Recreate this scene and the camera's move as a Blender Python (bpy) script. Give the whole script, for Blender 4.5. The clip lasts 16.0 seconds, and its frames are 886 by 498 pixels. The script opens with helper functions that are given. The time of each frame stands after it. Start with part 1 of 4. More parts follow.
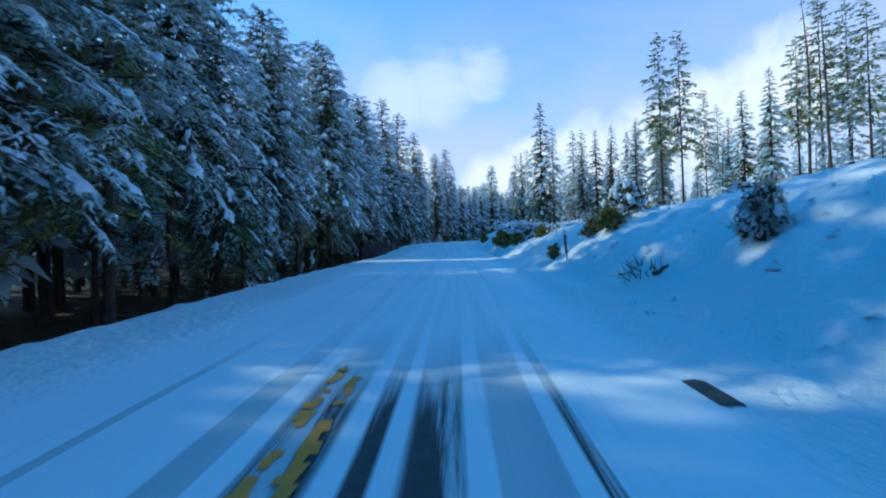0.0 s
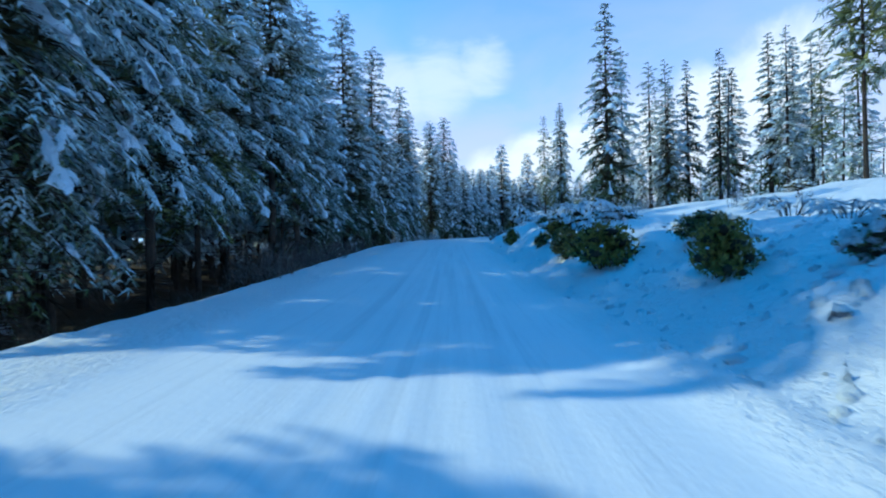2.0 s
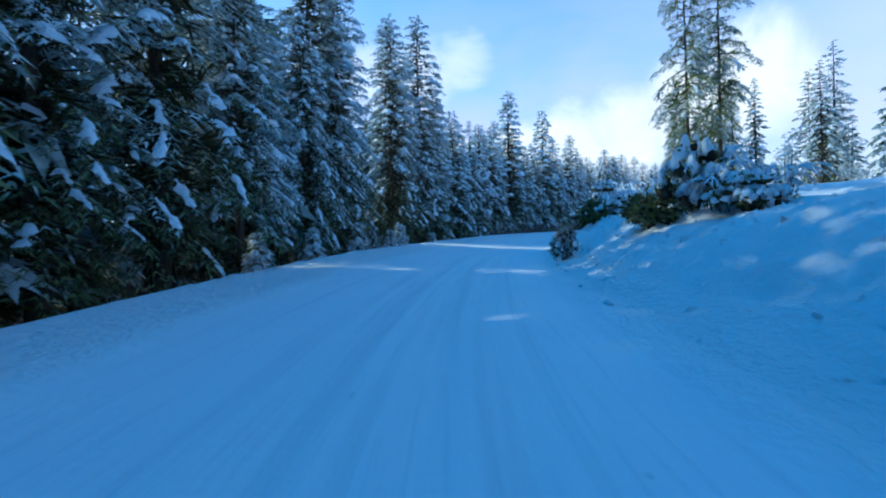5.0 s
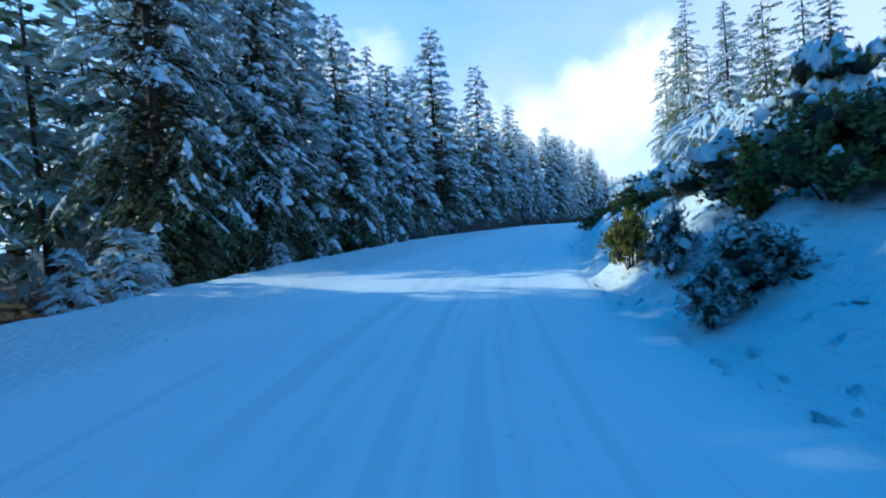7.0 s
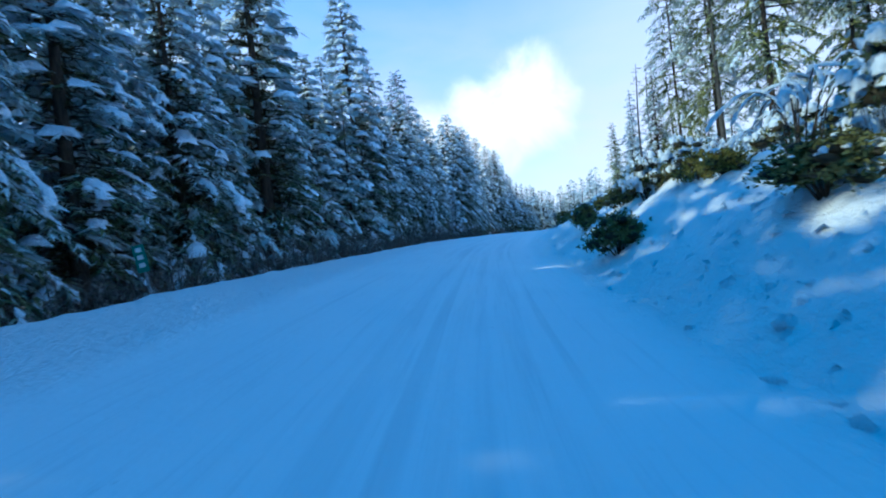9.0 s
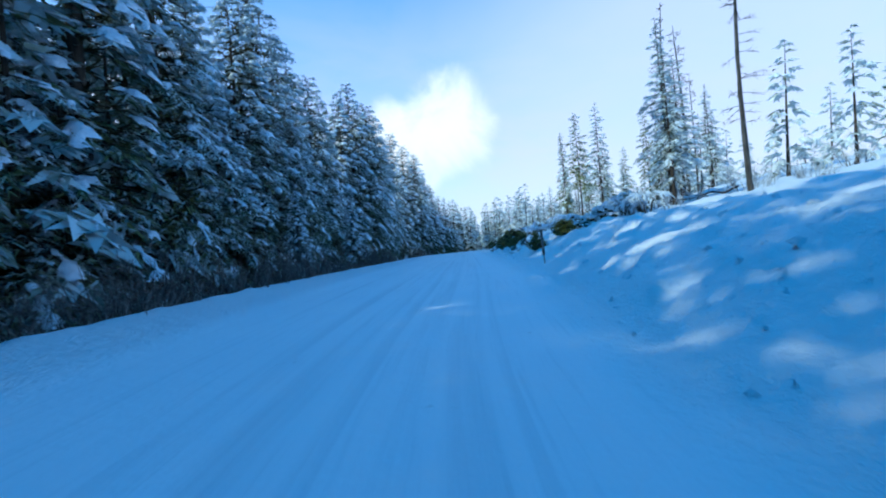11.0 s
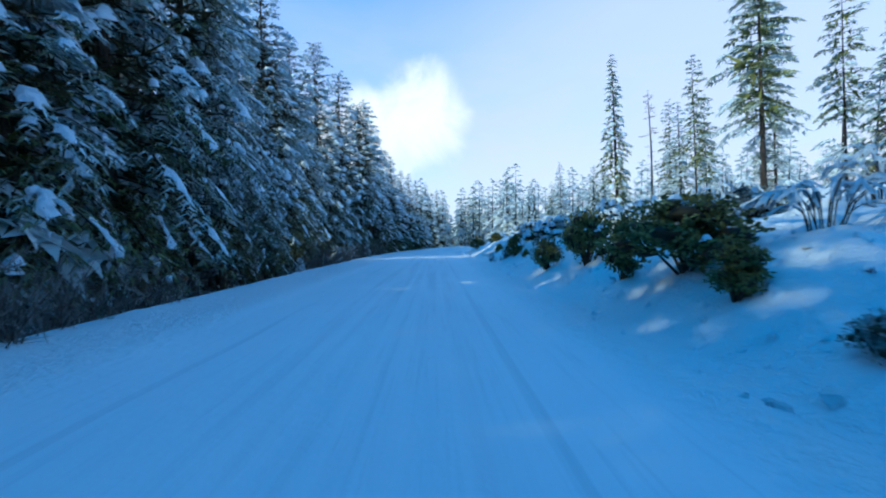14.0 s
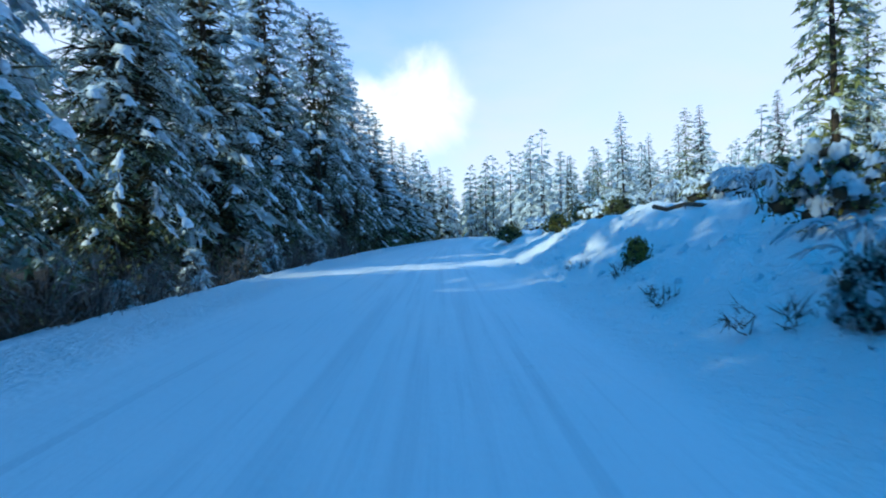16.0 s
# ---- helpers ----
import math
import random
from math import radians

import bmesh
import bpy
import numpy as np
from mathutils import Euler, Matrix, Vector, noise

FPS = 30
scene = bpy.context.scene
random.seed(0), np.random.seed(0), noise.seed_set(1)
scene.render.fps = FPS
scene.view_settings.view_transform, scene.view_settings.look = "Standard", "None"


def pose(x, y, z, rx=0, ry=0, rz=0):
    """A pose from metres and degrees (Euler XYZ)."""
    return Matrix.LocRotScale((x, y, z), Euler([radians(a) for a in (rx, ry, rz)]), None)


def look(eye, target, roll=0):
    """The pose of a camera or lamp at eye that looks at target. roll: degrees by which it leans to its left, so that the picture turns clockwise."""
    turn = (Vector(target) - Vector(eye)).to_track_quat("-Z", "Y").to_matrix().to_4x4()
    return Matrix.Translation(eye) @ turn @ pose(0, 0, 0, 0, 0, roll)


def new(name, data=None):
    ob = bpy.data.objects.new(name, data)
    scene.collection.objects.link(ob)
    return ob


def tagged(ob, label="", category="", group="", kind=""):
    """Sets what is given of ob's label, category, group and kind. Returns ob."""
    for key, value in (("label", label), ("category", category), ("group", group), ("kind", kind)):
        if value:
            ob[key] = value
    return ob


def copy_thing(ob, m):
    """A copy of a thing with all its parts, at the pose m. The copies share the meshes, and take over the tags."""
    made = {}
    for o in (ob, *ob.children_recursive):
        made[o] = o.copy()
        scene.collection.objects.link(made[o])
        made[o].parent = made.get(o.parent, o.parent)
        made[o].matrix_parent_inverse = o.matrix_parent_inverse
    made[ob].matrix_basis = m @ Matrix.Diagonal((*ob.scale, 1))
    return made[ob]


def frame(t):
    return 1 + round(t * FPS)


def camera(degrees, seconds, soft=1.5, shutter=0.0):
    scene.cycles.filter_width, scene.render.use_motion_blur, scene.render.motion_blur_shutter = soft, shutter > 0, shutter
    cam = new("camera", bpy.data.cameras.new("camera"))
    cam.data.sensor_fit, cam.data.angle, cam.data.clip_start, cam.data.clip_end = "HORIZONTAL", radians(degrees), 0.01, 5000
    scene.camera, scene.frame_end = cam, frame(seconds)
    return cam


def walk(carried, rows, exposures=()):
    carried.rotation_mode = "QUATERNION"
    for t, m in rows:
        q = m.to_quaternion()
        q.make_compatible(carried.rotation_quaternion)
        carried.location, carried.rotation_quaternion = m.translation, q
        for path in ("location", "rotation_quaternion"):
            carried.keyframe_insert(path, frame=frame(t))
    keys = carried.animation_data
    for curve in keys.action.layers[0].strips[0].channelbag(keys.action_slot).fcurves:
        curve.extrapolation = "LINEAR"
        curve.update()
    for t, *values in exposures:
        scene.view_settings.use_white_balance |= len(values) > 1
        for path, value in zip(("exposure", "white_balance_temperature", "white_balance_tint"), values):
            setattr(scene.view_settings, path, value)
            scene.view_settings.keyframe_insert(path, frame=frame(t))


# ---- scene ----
cam = camera(87.5, 16.0, soft=2.0, shutter=0.12)
# seconds, kelvin: the picture warms a little as the forest opens
KELVIN, TINT = ((0.0, 5230), (12.5, 5210), (16.0, 5540)), -16
# seconds, stops: the lens opens up in the shade of the bend
EXPOSURES = [(0.0, 0.62), (3.0, 0.78), (5.5, 0.84), (7.5, 0.98), (9.5, 0.96), (10.2, 0.90), (12.5, 0.80), (14.0, 0.80), (15.0, 0.80), (16.0, 0.93)]
# seconds, x, y, z, yaw, pitch, roll
ROWS = [
    (0.0, 0.0, 0.0, 1.4, 0.0, -1.6, 1.5),
    (0.5, 0.19, 6.31, 1.436, -0.05, -1.58, 1.23),
    (1.0, 0.34, 12.47, 1.43, -0.09, -1.76, 1.07),
    (1.5, 0.47, 18.55, 1.412, -0.04, -2.08, 0.85),
    (2.0, 0.56, 24.61, 1.411, 0.04, -2.22, 1.02),
    (2.5, 0.66, 30.58, 1.319, 0.2, -2.54, 1.57),
    (3.0, 0.82, 36.48, 1.197, 0.13, -2.87, 2.25),
    (5.5, 1.5, 66.2, 1.611, -3.76, -3.24, 1.43),
    (6.0, 2.22, 71.41, 1.562, -6.05, -3.46, 1.83),
    (6.5, 3.2, 76.68, 1.489, -9.08, -3.44, 2.8),
    (7.0, 4.35, 81.94, 1.412, -11.83, -3.79, 3.46),
    (7.5, 5.8, 87.12, 1.331, -15.07, -3.6, 4.11),
    (8.0, 7.5, 92.19, 1.161, -18.03, -3.47, 4.65),
    (8.5, 9.53, 97.01, 1.043, -21.43, -3.24, 5.55),
    (9.0, 11.8, 101.73, 1.079, -24.33, -2.85, 5.46),
    (9.5, 14.3, 106.42, 1.132, -27.31, -2.58, 5.13),
    (10.0, 16.86, 110.99, 1.101, -30.07, -2.0, 4.86),
    (12.5, 31.02, 131.43, 1.262, -38.24, -1.66, 1.11),
    (13.0, 34.21, 135.66, 1.208, -38.51, -1.94, 0.81),
    (13.5, 37.43, 139.77, 1.115, -38.61, -2.0, 0.64),
    (14.0, 40.69, 143.95, 0.977, -38.41, -2.58, 0.43),
    (14.5, 43.86, 148.14, 0.863, -38.4, -3.01, 0.55),
    (15.0, 47.01, 152.11, 0.691, -38.23, -3.5, 0.98),
    (15.5, 50.29, 156.49, 0.569, -38.05, -3.73, 0.98),
    (16.0, 53.55, 160.82, 0.406, -37.95, -3.85, 1.4),
]
walk(cam, [(t, pose(x, y, z, 90 + pitch, roll, yaw)) for t, x, y, z, yaw, pitch, roll in ROWS],
     exposures=[(t, e, float(np.interp(t, *zip(*KELVIN))), TINT) for t, e in EXPOSURES])

# ---- sky and sun ----
SUN_AZIMUTH, SUN_HEIGHT = -76.0, 27.0      # degrees clockwise from +y; degrees above the horizon
SKY = 0.13


def link(tree, a, b):
    tree.links.new(a, b)


def math_node(tree, op, a, b=0.0, c=None, clamp=False):
    n = tree.nodes.new("ShaderNodeMath")
    n.operation, n.use_clamp = op, clamp
    for i, v in enumerate((a, b) if c is None else (a, b, c)):
        if isinstance(v, (int, float)):
            n.inputs[i].default_value = v
        else:
            link(tree, v, n.inputs[i])
    return n.outputs[0]


def smooth(tree, v, lo, hi, a=0.0, b=1.0):
    n = tree.nodes.new("ShaderNodeMapRange")
    n.interpolation_type = "SMOOTHSTEP"
    link(tree, v, n.inputs[0])
    for i, x in enumerate((lo, hi, a, b)):
        n.inputs[i + 1].default_value = x
    return n.outputs[0]


def mix(tree, fac, a, b, blend="MIX"):
    n = tree.nodes.new("ShaderNodeMix")
    n.data_type, n.blend_type = "RGBA", blend
    for sock, v in ((n.inputs[0], fac), (n.inputs[6], a), (n.inputs[7], b)):
        if isinstance(v, (int, float)):
            sock.default_value = v
        elif isinstance(v, tuple):
            sock.default_value = (*v, 1.0) if len(v) == 3 else v
        else:
            link(tree, v, sock)
    return n.outputs[2]


def noise_node(tree, vec, scale, detail=4.0, rough=0.55, warp=0.0):
    n = tree.nodes.new("ShaderNodeTexNoise")
    n.inputs["Scale"].default_value, n.inputs["Detail"].default_value = scale, detail
    n.inputs["Roughness"].default_value, n.inputs["Distortion"].default_value = rough, warp
    if vec is not None:
        link(tree, vec, n.inputs["Vector"])
    return n.outputs[0]


def build_world():
    w = bpy.data.worlds.new("winter_sky")
    scene.world = w
    w.use_nodes = True
    t = w.node_tree
    bg = t.nodes["Background"]
    sky = t.nodes.new("ShaderNodeTexSky")
    sky.sky_type, sky.sun_disc = "NISHITA", False
    sky.sun_elevation, sky.sun_rotation = radians(SUN_HEIGHT), radians(SUN_AZIMUTH)
    sky.altitude, sky.air_density, sky.dust_density, sky.ozone_density = 2500.0, 1.0, 0.3, 6.0
    co = t.nodes.new("ShaderNodeTexCoord").outputs["Generated"]
    sep = t.nodes.new("ShaderNodeSeparateXYZ")
    link(t, co, sep.inputs[0])
    # thin streaky veil, thickest in the lower sky
    flat = t.nodes.new("ShaderNodeVectorMath")
    flat.operation = "MULTIPLY"
    flat.inputs[1].default_value = (1.0, 1.0, 2.6)
    link(t, co, flat.inputs[0])
    streak = noise_node(t, flat.outputs[0], 3.2, 5.0, 0.55, 0.4)
    low = smooth(t, sep.outputs[2], 0.72, 0.12)
    veil = math_node(t, "MULTIPLY", smooth(t, streak, 0.25, 0.75, 0.7, 1.0), math_node(t, "MULTIPLY", low, 0.9))
    # cumulus heaps and softer patches: (azimuth, height, half width) in degrees
    puff = noise_node(t, co, 8.5, 6.0, 0.6, 0.4)
    wisp = noise_node(t, flat.outputs[0], 6.0, 5.0, 0.6, 0.6)

    def heaps(rows):
        out = None
        for az, el, wide in rows:
            c = Vector((math.sin(radians(az)) * math.cos(radians(el)), math.cos(radians(az)) * math.cos(radians(el)), math.sin(radians(el))))
            dot = t.nodes.new("ShaderNodeVectorMath")
            dot.operation = "DOT_PRODUCT"
            link(t, co, dot.inputs[0])
            dot.inputs[1].default_value = c
            near = math_node(t, "SUBTRACT", 1.0, math_node(t, "DIVIDE", math_node(t, "SUBTRACT", 1.0, dot.outputs["Value"]), 1 - math.cos(radians(wide))))
            out = near if out is None else math_node(t, "MAXIMUM", out, near)
        return out

    bank = heaps(((35.5, 13, 6), (30, 10.5, 6), (24, 9.5, 5.5), (18, 8, 5.5), (12, 6.5, 5), (6, 5, 4.5), (-4, 8, 3.5)))
    edge = math_node(t, "ADD", bank, math_node(t, "MULTIPLY", math_node(t, "SUBTRACT", puff, 0.5), 2.4))
    cumulus = math_node(t, "MULTIPLY", smooth(t, edge, -0.45, 0.95), smooth(t, sep.outputs[2], 0.02, 0.12, 0.45, 0.95))
    soft = heaps(((-5, 16.5, 4), (0, 17.5, 4.5), (5, 19, 3.5)))
    soft_edge = math_node(t, "ADD", soft, math_node(t, "MULTIPLY", math_node(t, "SUBTRACT", wisp, 0.5), 3.0))
    patches = math_node(t, "MULTIPLY", smooth(t, soft_edge, -0.6, 1.2), 0.55)
    deep = mix(t, 1.0, sky.outputs[0], (0.40, 1.44, 1.62), "MULTIPLY")
    pale = math_node(t, "MULTIPLY", smooth(t, heaps(((68, 12, 30),)), -0.4, 0.9), 0.6)
    blue = mix(t, veil, deep, (3.8, 3.25, 4.75))
    blue = mix(t, pale, blue, (4.1, 3.55, 4.35))
    haze = math_node(t, "MULTIPLY", smooth(t, sep.outputs[2], 0.24, 0.02), 0.75)
    blue = mix(t, haze, blue, (4.3, 3.75, 4.4))
    blue = mix(t, patches, blue, (5.4, 4.75, 5.3))
    white = mix(t, puff, (4.9, 4.3, 4.8), (6.1, 5.25, 5.4))
    col = mix(t, cumulus, blue, white)
    link(t, col, bg.inputs[0])
    bg.inputs[1].default_value = SKY


build_world()
sun = new("sun", bpy.data.lights.new("sun", "SUN"))
sun.data.energy, sun.data.angle, sun.data.color = 1.85, radians(0.9), (1.0, 0.87, 0.66)
_az, _el = radians(SUN_AZIMUTH), radians(SUN_HEIGHT)
SUN_WAY = Vector((math.sin(_az) * math.cos(_el), math.cos(_az) * math.cos(_el), math.sin(_el)))
sun.matrix_world = look(SUN_WAY * 200, (0, 0, 0))

# ---- materials ----


def material(name):
    m = bpy.data.materials.new(name)
    m.use_nodes = True
    return m, m.node_tree, m.node_tree.nodes["Principled BSDF"]


def bump(t, height, strength, distance, bsdf):
    n = t.nodes.new("ShaderNodeBump")
    n.inputs["Strength"].default_value, n.inputs["Distance"].default_value = strength, distance
    link(t, height, n.inputs["Height"])
    link(t, n.outputs[0], bsdf.inputs["Normal"])


def ground_material():
    """Snow over ground; on the carriageway packed in wheel lanes, with asphalt showing through worn places at the start."""
    m, t, b = material("snow_ground")
    uv = t.nodes.new("ShaderNodeUVMap")
    uv.uv_map = "lane"
    sep = t.nodes.new("ShaderNodeSeparateXYZ")
    link(t, uv.outputs[0], sep.inputs[0])
    u, v = sep.outputs[0], sep.outputs[1]
    co = t.nodes.new("ShaderNodeTexCoord").outputs["Object"]
    stretch = t.nodes.new("ShaderNodeVectorMath")
    stretch.operation = "MULTIPLY"
    stretch.inputs[1].default_value = (1.0, 0.035, 1.0)
    link(t, uv.outputs[0], stretch.inputs[0])
    streak = noise_node(t, stretch.outputs[0], 2.6, 4.0, 0.6)
    fine = noise_node(t, stretch.outputs[0], 11.0, 3.0, 0.6)
    drift = noise_node(t, co, 0.35, 5.0, 0.6)
    grain = noise_node(t, co, 9.0, 6.0, 0.65)
    crumb = noise_node(t, co, 2.2, 5.0, 0.65)
    road = math_node(t, "MULTIPLY", smooth(t, u, -4.6, -3.4), smooth(t, u, 2.6, 1.7))
    lanes = None
    for centre, half in RUTS:
        away = math_node(t, "ABSOLUTE", math_node(t, "SUBTRACT", u, centre))
        one = smooth(t, away, half * 1.2, half * 0.75)
        lanes = one if lanes is None else math_node(t, "MAXIMUM", lanes, one)
    worn = math_node(t, "MULTIPLY", math_node(t, "MULTIPLY", lanes, road), smooth(t, streak, 0.38, 0.68))
    snow = mix(t, drift, (0.80, 0.84, 0.90), (0.90, 0.92, 0.95))
    snow = mix(t, math_node(t, "MULTIPLY", worn, 0.27), snow, (0.50, 0.54, 0.60))
    snow = mix(t, math_node(t, "MULTIPLY", math_node(t, "MULTIPLY", road, smooth(t, fine, 0.52, 0.75)), 0.25), snow, (0.6, 0.64, 0.7))
    # asphalt showing through in the wheel lanes of the first metres: grey slush, with black holes worn through in places
    start = smooth(t, math_node(t, "ADD", v, math_node(t, "MULTIPLY", math_node(t, "SUBTRACT", streak, 0.5), 5.0)), 7.4, 3.6)
    thin = math_node(t, "MULTIPLY", math_node(t, "MULTIPLY", start, road), smooth(t, math_node(t, "ADD", math_node(t, "MULTIPLY", lanes, 0.62), math_node(t, "MULTIPLY", fine, 0.7)), 0.62, 0.86))
    worst = None
    for centre, half in ((-1.09, 0.24), (-0.59, 0.08), (-0.15, 0.20), (0.85, 0.05)):
        one = smooth(t, math_node(t, "ABSOLUTE", math_node(t, "SUBTRACT", u, centre)), half * 1.15, half * 0.7)
        worst = one if worst is None else math_node(t, "MAXIMUM", worst, one)
    near = smooth(t, math_node(t, "ADD", v, math_node(t, "MULTIPLY", math_node(t, "SUBTRACT", fine, 0.5), 3.0)), 4.9, 3.7)
    holes = math_node(t, "MULTIPLY", math_node(t, "MULTIPLY", math_node(t, "MULTIPLY", worst, near), road), smooth(t, noise_node(t, stretch.outputs[0], 3.1, 5.0, 0.7, 0.5), 0.42, 0.55))
    asphalt = mix(t, grain, (0.035, 0.04, 0.045), (0.09, 0.095, 0.10))
    col = mix(t, math_node(t, "MULTIPLY", thin, 0.42), snow, (0.24, 0.25, 0.26))
    patch = math_node(t, "MULTIPLY", smooth(t, math_node(t, "ABSOLUTE", math_node(t, "SUBTRACT", u, 2.16)), 0.14, 0.07), smooth(t, math_node(t, "ABSOLUTE", math_node(t, "SUBTRACT", v, 3.95)), 0.45, 0.25))
    patch = smooth(t, math_node(t, "ADD", patch, math_node(t, "MULTIPLY", math_node(t, "SUBTRACT", grain, 0.5), 0.9)), 0.4, 0.6)
    col = mix(t, math_node(t, "MAXIMUM", holes, patch), col, asphalt)
    # needle litter and bare soil under the left-hand forest, with patches of snow
    at = t.nodes.new("ShaderNodeAttribute")
    at.attribute_name = "litter"
    soil = mix(t, grain, (0.028, 0.019, 0.011), (0.095, 0.064, 0.036))
    patchy = smooth(t, math_node(t, "ADD", at.outputs["Fac"], math_node(t, "MULTIPLY", math_node(t, "SUBTRACT", crumb, 0.5), 1.3)), 0.25, 0.5)
    col = mix(t, patchy, col, soil)
    link(t, col, b.inputs["Base Color"])
    b.inputs["Roughness"].default_value = 0.75
    b.inputs["Specular IOR Level"].default_value = 0.3
    off = math_node(t, "SUBTRACT", 1.0, road)
    h = math_node(t, "ADD", math_node(t, "MULTIPLY", crumb, math_node(t, "ADD", math_node(t, "MULTIPLY", off, 1.3), 0.12)), math_node(t, "MULTIPLY", grain, math_node(t, "ADD", math_node(t, "MULTIPLY", off, 0.2), 0.08)))
    h = math_node(t, "ADD", h, math_node(t, "MULTIPLY", streak, math_node(t, "MULTIPLY", road, 0.1)))
    clump = noise_node(t, co, 6.0, 5.0, 0.7, 0.3)
    h = math_node(t, "ADD", h, math_node(t, "MULTIPLY", math_node(t, "MULTIPLY", off, smooth(t, clump, 0.3, 0.75)), 0.42))
    bump(t, h, 0.65, 0.125, b)
    return m


def snow_material():
    m, t, b = material("fresh_snow")
    co = t.nodes.new("ShaderNodeTexCoord").outputs["Object"]
    n = noise_node(t, co, 3.0, 5.0, 0.6)
    link(t, mix(t, n, (0.70, 0.79, 0.89), (0.86, 0.91, 0.96)), b.inputs["Base Color"])
    b.inputs["Roughness"].default_value = 0.7
    bump(t, noise_node(t, co, 11.0, 6.0, 0.7), 0.9, 0.09, b)
    return m


def needle_material(name, dark, light, frost, share):
    """Needles tuft by tuft, dark to light green, whitened where snow lies on them."""
    m, t, b = material(name)
    isl = t.nodes.new("ShaderNodeNewGeometry").outputs["Random Per Island"]
    rnd = t.nodes.new("ShaderNodeObjectInfo").outputs["Random"]
    spread = math_node(t, "FRACT", math_node(t, "MULTIPLY", isl, 7.31))
    col = mix(t, spread, dark, light)
    col = mix(t, math_node(t, "MULTIPLY", rnd, 0.35), col, tuple(c * 0.6 for c in light))
    load = t.nodes.new("ShaderNodeAttribute")
    load.attribute_name = "snow_load"
    rime = noise_node(t, t.nodes.new("ShaderNodeTexCoord").outputs["Object"], 1.3, 3.0, 0.6)
    dusted = math_node(t, "ADD", math_node(t, "ADD", load.outputs["Fac"], share - 0.5), math_node(t, "MULTIPLY", math_node(t, "SUBTRACT", rime, 0.5), 0.9))
    dusted = math_node(t, "ADD", dusted, math_node(t, "MULTIPLY", math_node(t, "SUBTRACT", isl, 0.5), 0.3))
    col = mix(t, math_node(t, "MULTIPLY", smooth(t, dusted, 0.34, 0.92), 0.85), col, frost)
    link(t, col, b.inputs["Base Color"])
    b.inputs["Roughness"].default_value = 0.6
    b.inputs["Specular IOR Level"].default_value = 0.25
    return m


def bark_material(name, dark, light):
    m, t, b = material(name)
    co = t.nodes.new("ShaderNodeTexCoord").outputs["Object"]
    s = t.nodes.new("ShaderNodeVectorMath")
    s.operation = "MULTIPLY"
    s.inputs[1].default_value = (1.0, 1.0, 0.18)
    link(t, co, s.inputs[0])
    n = noise_node(t, s.outputs[0], 14.0, 6.0, 0.65)
    big = noise_node(t, co, 0.9, 3.0)
    col = mix(t, smooth(t, n, 0.35, 0.65), dark, light)
    col = mix(t, math_node(t, "MULTIPLY", smooth(t, big, 0.55, 0.75), 0.4), col, tuple(c * 0.5 for c in dark))
    link(t, col, b.inputs["Base Color"])
    b.inputs["Roughness"].default_value = 0.9
    bump(t, n, 0.8, 0.04, b)
    return m


def plain_material(name, a, c, scale, rough=0.6):
    m, t, b = material(name)
    co = t.nodes.new("ShaderNodeTexCoord").outputs["Object"]
    link(t, mix(t, smooth(t, noise_node(t, co, scale, 5.0, 0.6), 0.35, 0.65), a, c), b.inputs["Base Color"])
    b.inputs["Roughness"].default_value = rough
    return m


# wheel lanes on the carriageway: (offset from the camera's line, half width)
RUTS = ((-2.75, 0.06), (-1.70, 0.16), (-1.09, 0.25), (-0.59, 0.10), (-0.15, 0.22), (0.44, 0.22), (0.85, 0.06))
SNOW_GROUND = ground_material()
SNOW = snow_material()
FIR = needle_material("fir_needles", (0.066, 0.078, 0.028), (0.190, 0.212, 0.082), (0.68, 0.77, 0.80), 0.66)
SNOWY_FIR = needle_material("snowy_fir_needles", (0.066, 0.082, 0.034), (0.190, 0.218, 0.092), (0.72, 0.80, 0.83), 0.71)
# inner blades of the crown, darkened so that their colour carries its shade
INNER_SHADE = needle_material("crown_shade_needles", (0.030, 0.027, 0.011), (0.085, 0.074, 0.030), (0.36, 0.38, 0.38), 0.1)
PINE = needle_material("pine_needles", (0.095, 0.115, 0.034), (0.34, 0.345, 0.115), (0.70, 0.74, 0.75), 0.54)
FROSTED = needle_material("rimed_needles", (0.13, 0.15, 0.105), (0.28, 0.30, 0.21), (0.80, 0.84, 0.85), 0.88)
LEAF = needle_material("shrub_leaves", (0.070, 0.076, 0.026), (0.22, 0.22, 0.075), (0.66, 0.72, 0.76), 0.52)
RIMED_LEAF = needle_material("rimed_leaves", (0.09, 0.110, 0.085), (0.22, 0.24, 0.18), (0.62, 0.67, 0.72), 1.12)
OLIVE = needle_material("olive_leaves", (0.11, 0.098, 0.020), (0.30, 0.26, 0.058), (0.65, 0.7, 0.75), 0.38)
GREY_TWIG = needle_material("grey_twigs", (0.10, 0.085, 0.075), (0.22, 0.19, 0.17), (0.40, 0.42, 0.44), 0.8)
RIMED_TWIG = needle_material("rimed_twigs", (0.20, 0.20, 0.20), (0.42, 0.43, 0.44), (0.75, 0.78, 0.82), 1.25)
TWIG = needle_material("bare_twigs", (0.050, 0.034, 0.020), (0.13, 0.088, 0.055), (0.40, 0.42, 0.44), 0.5)
# near-black on purpose: shade inside a shrub put into the colour
SHRUB_SHADE = needle_material("shrub_core_shade", (0.016, 0.014, 0.008), (0.04, 0.034, 0.018), (0.2, 0.2, 0.2), 0.0)
BARK = bark_material("conifer_bark", (0.022, 0.016, 0.011), (0.070, 0.048, 0.032))
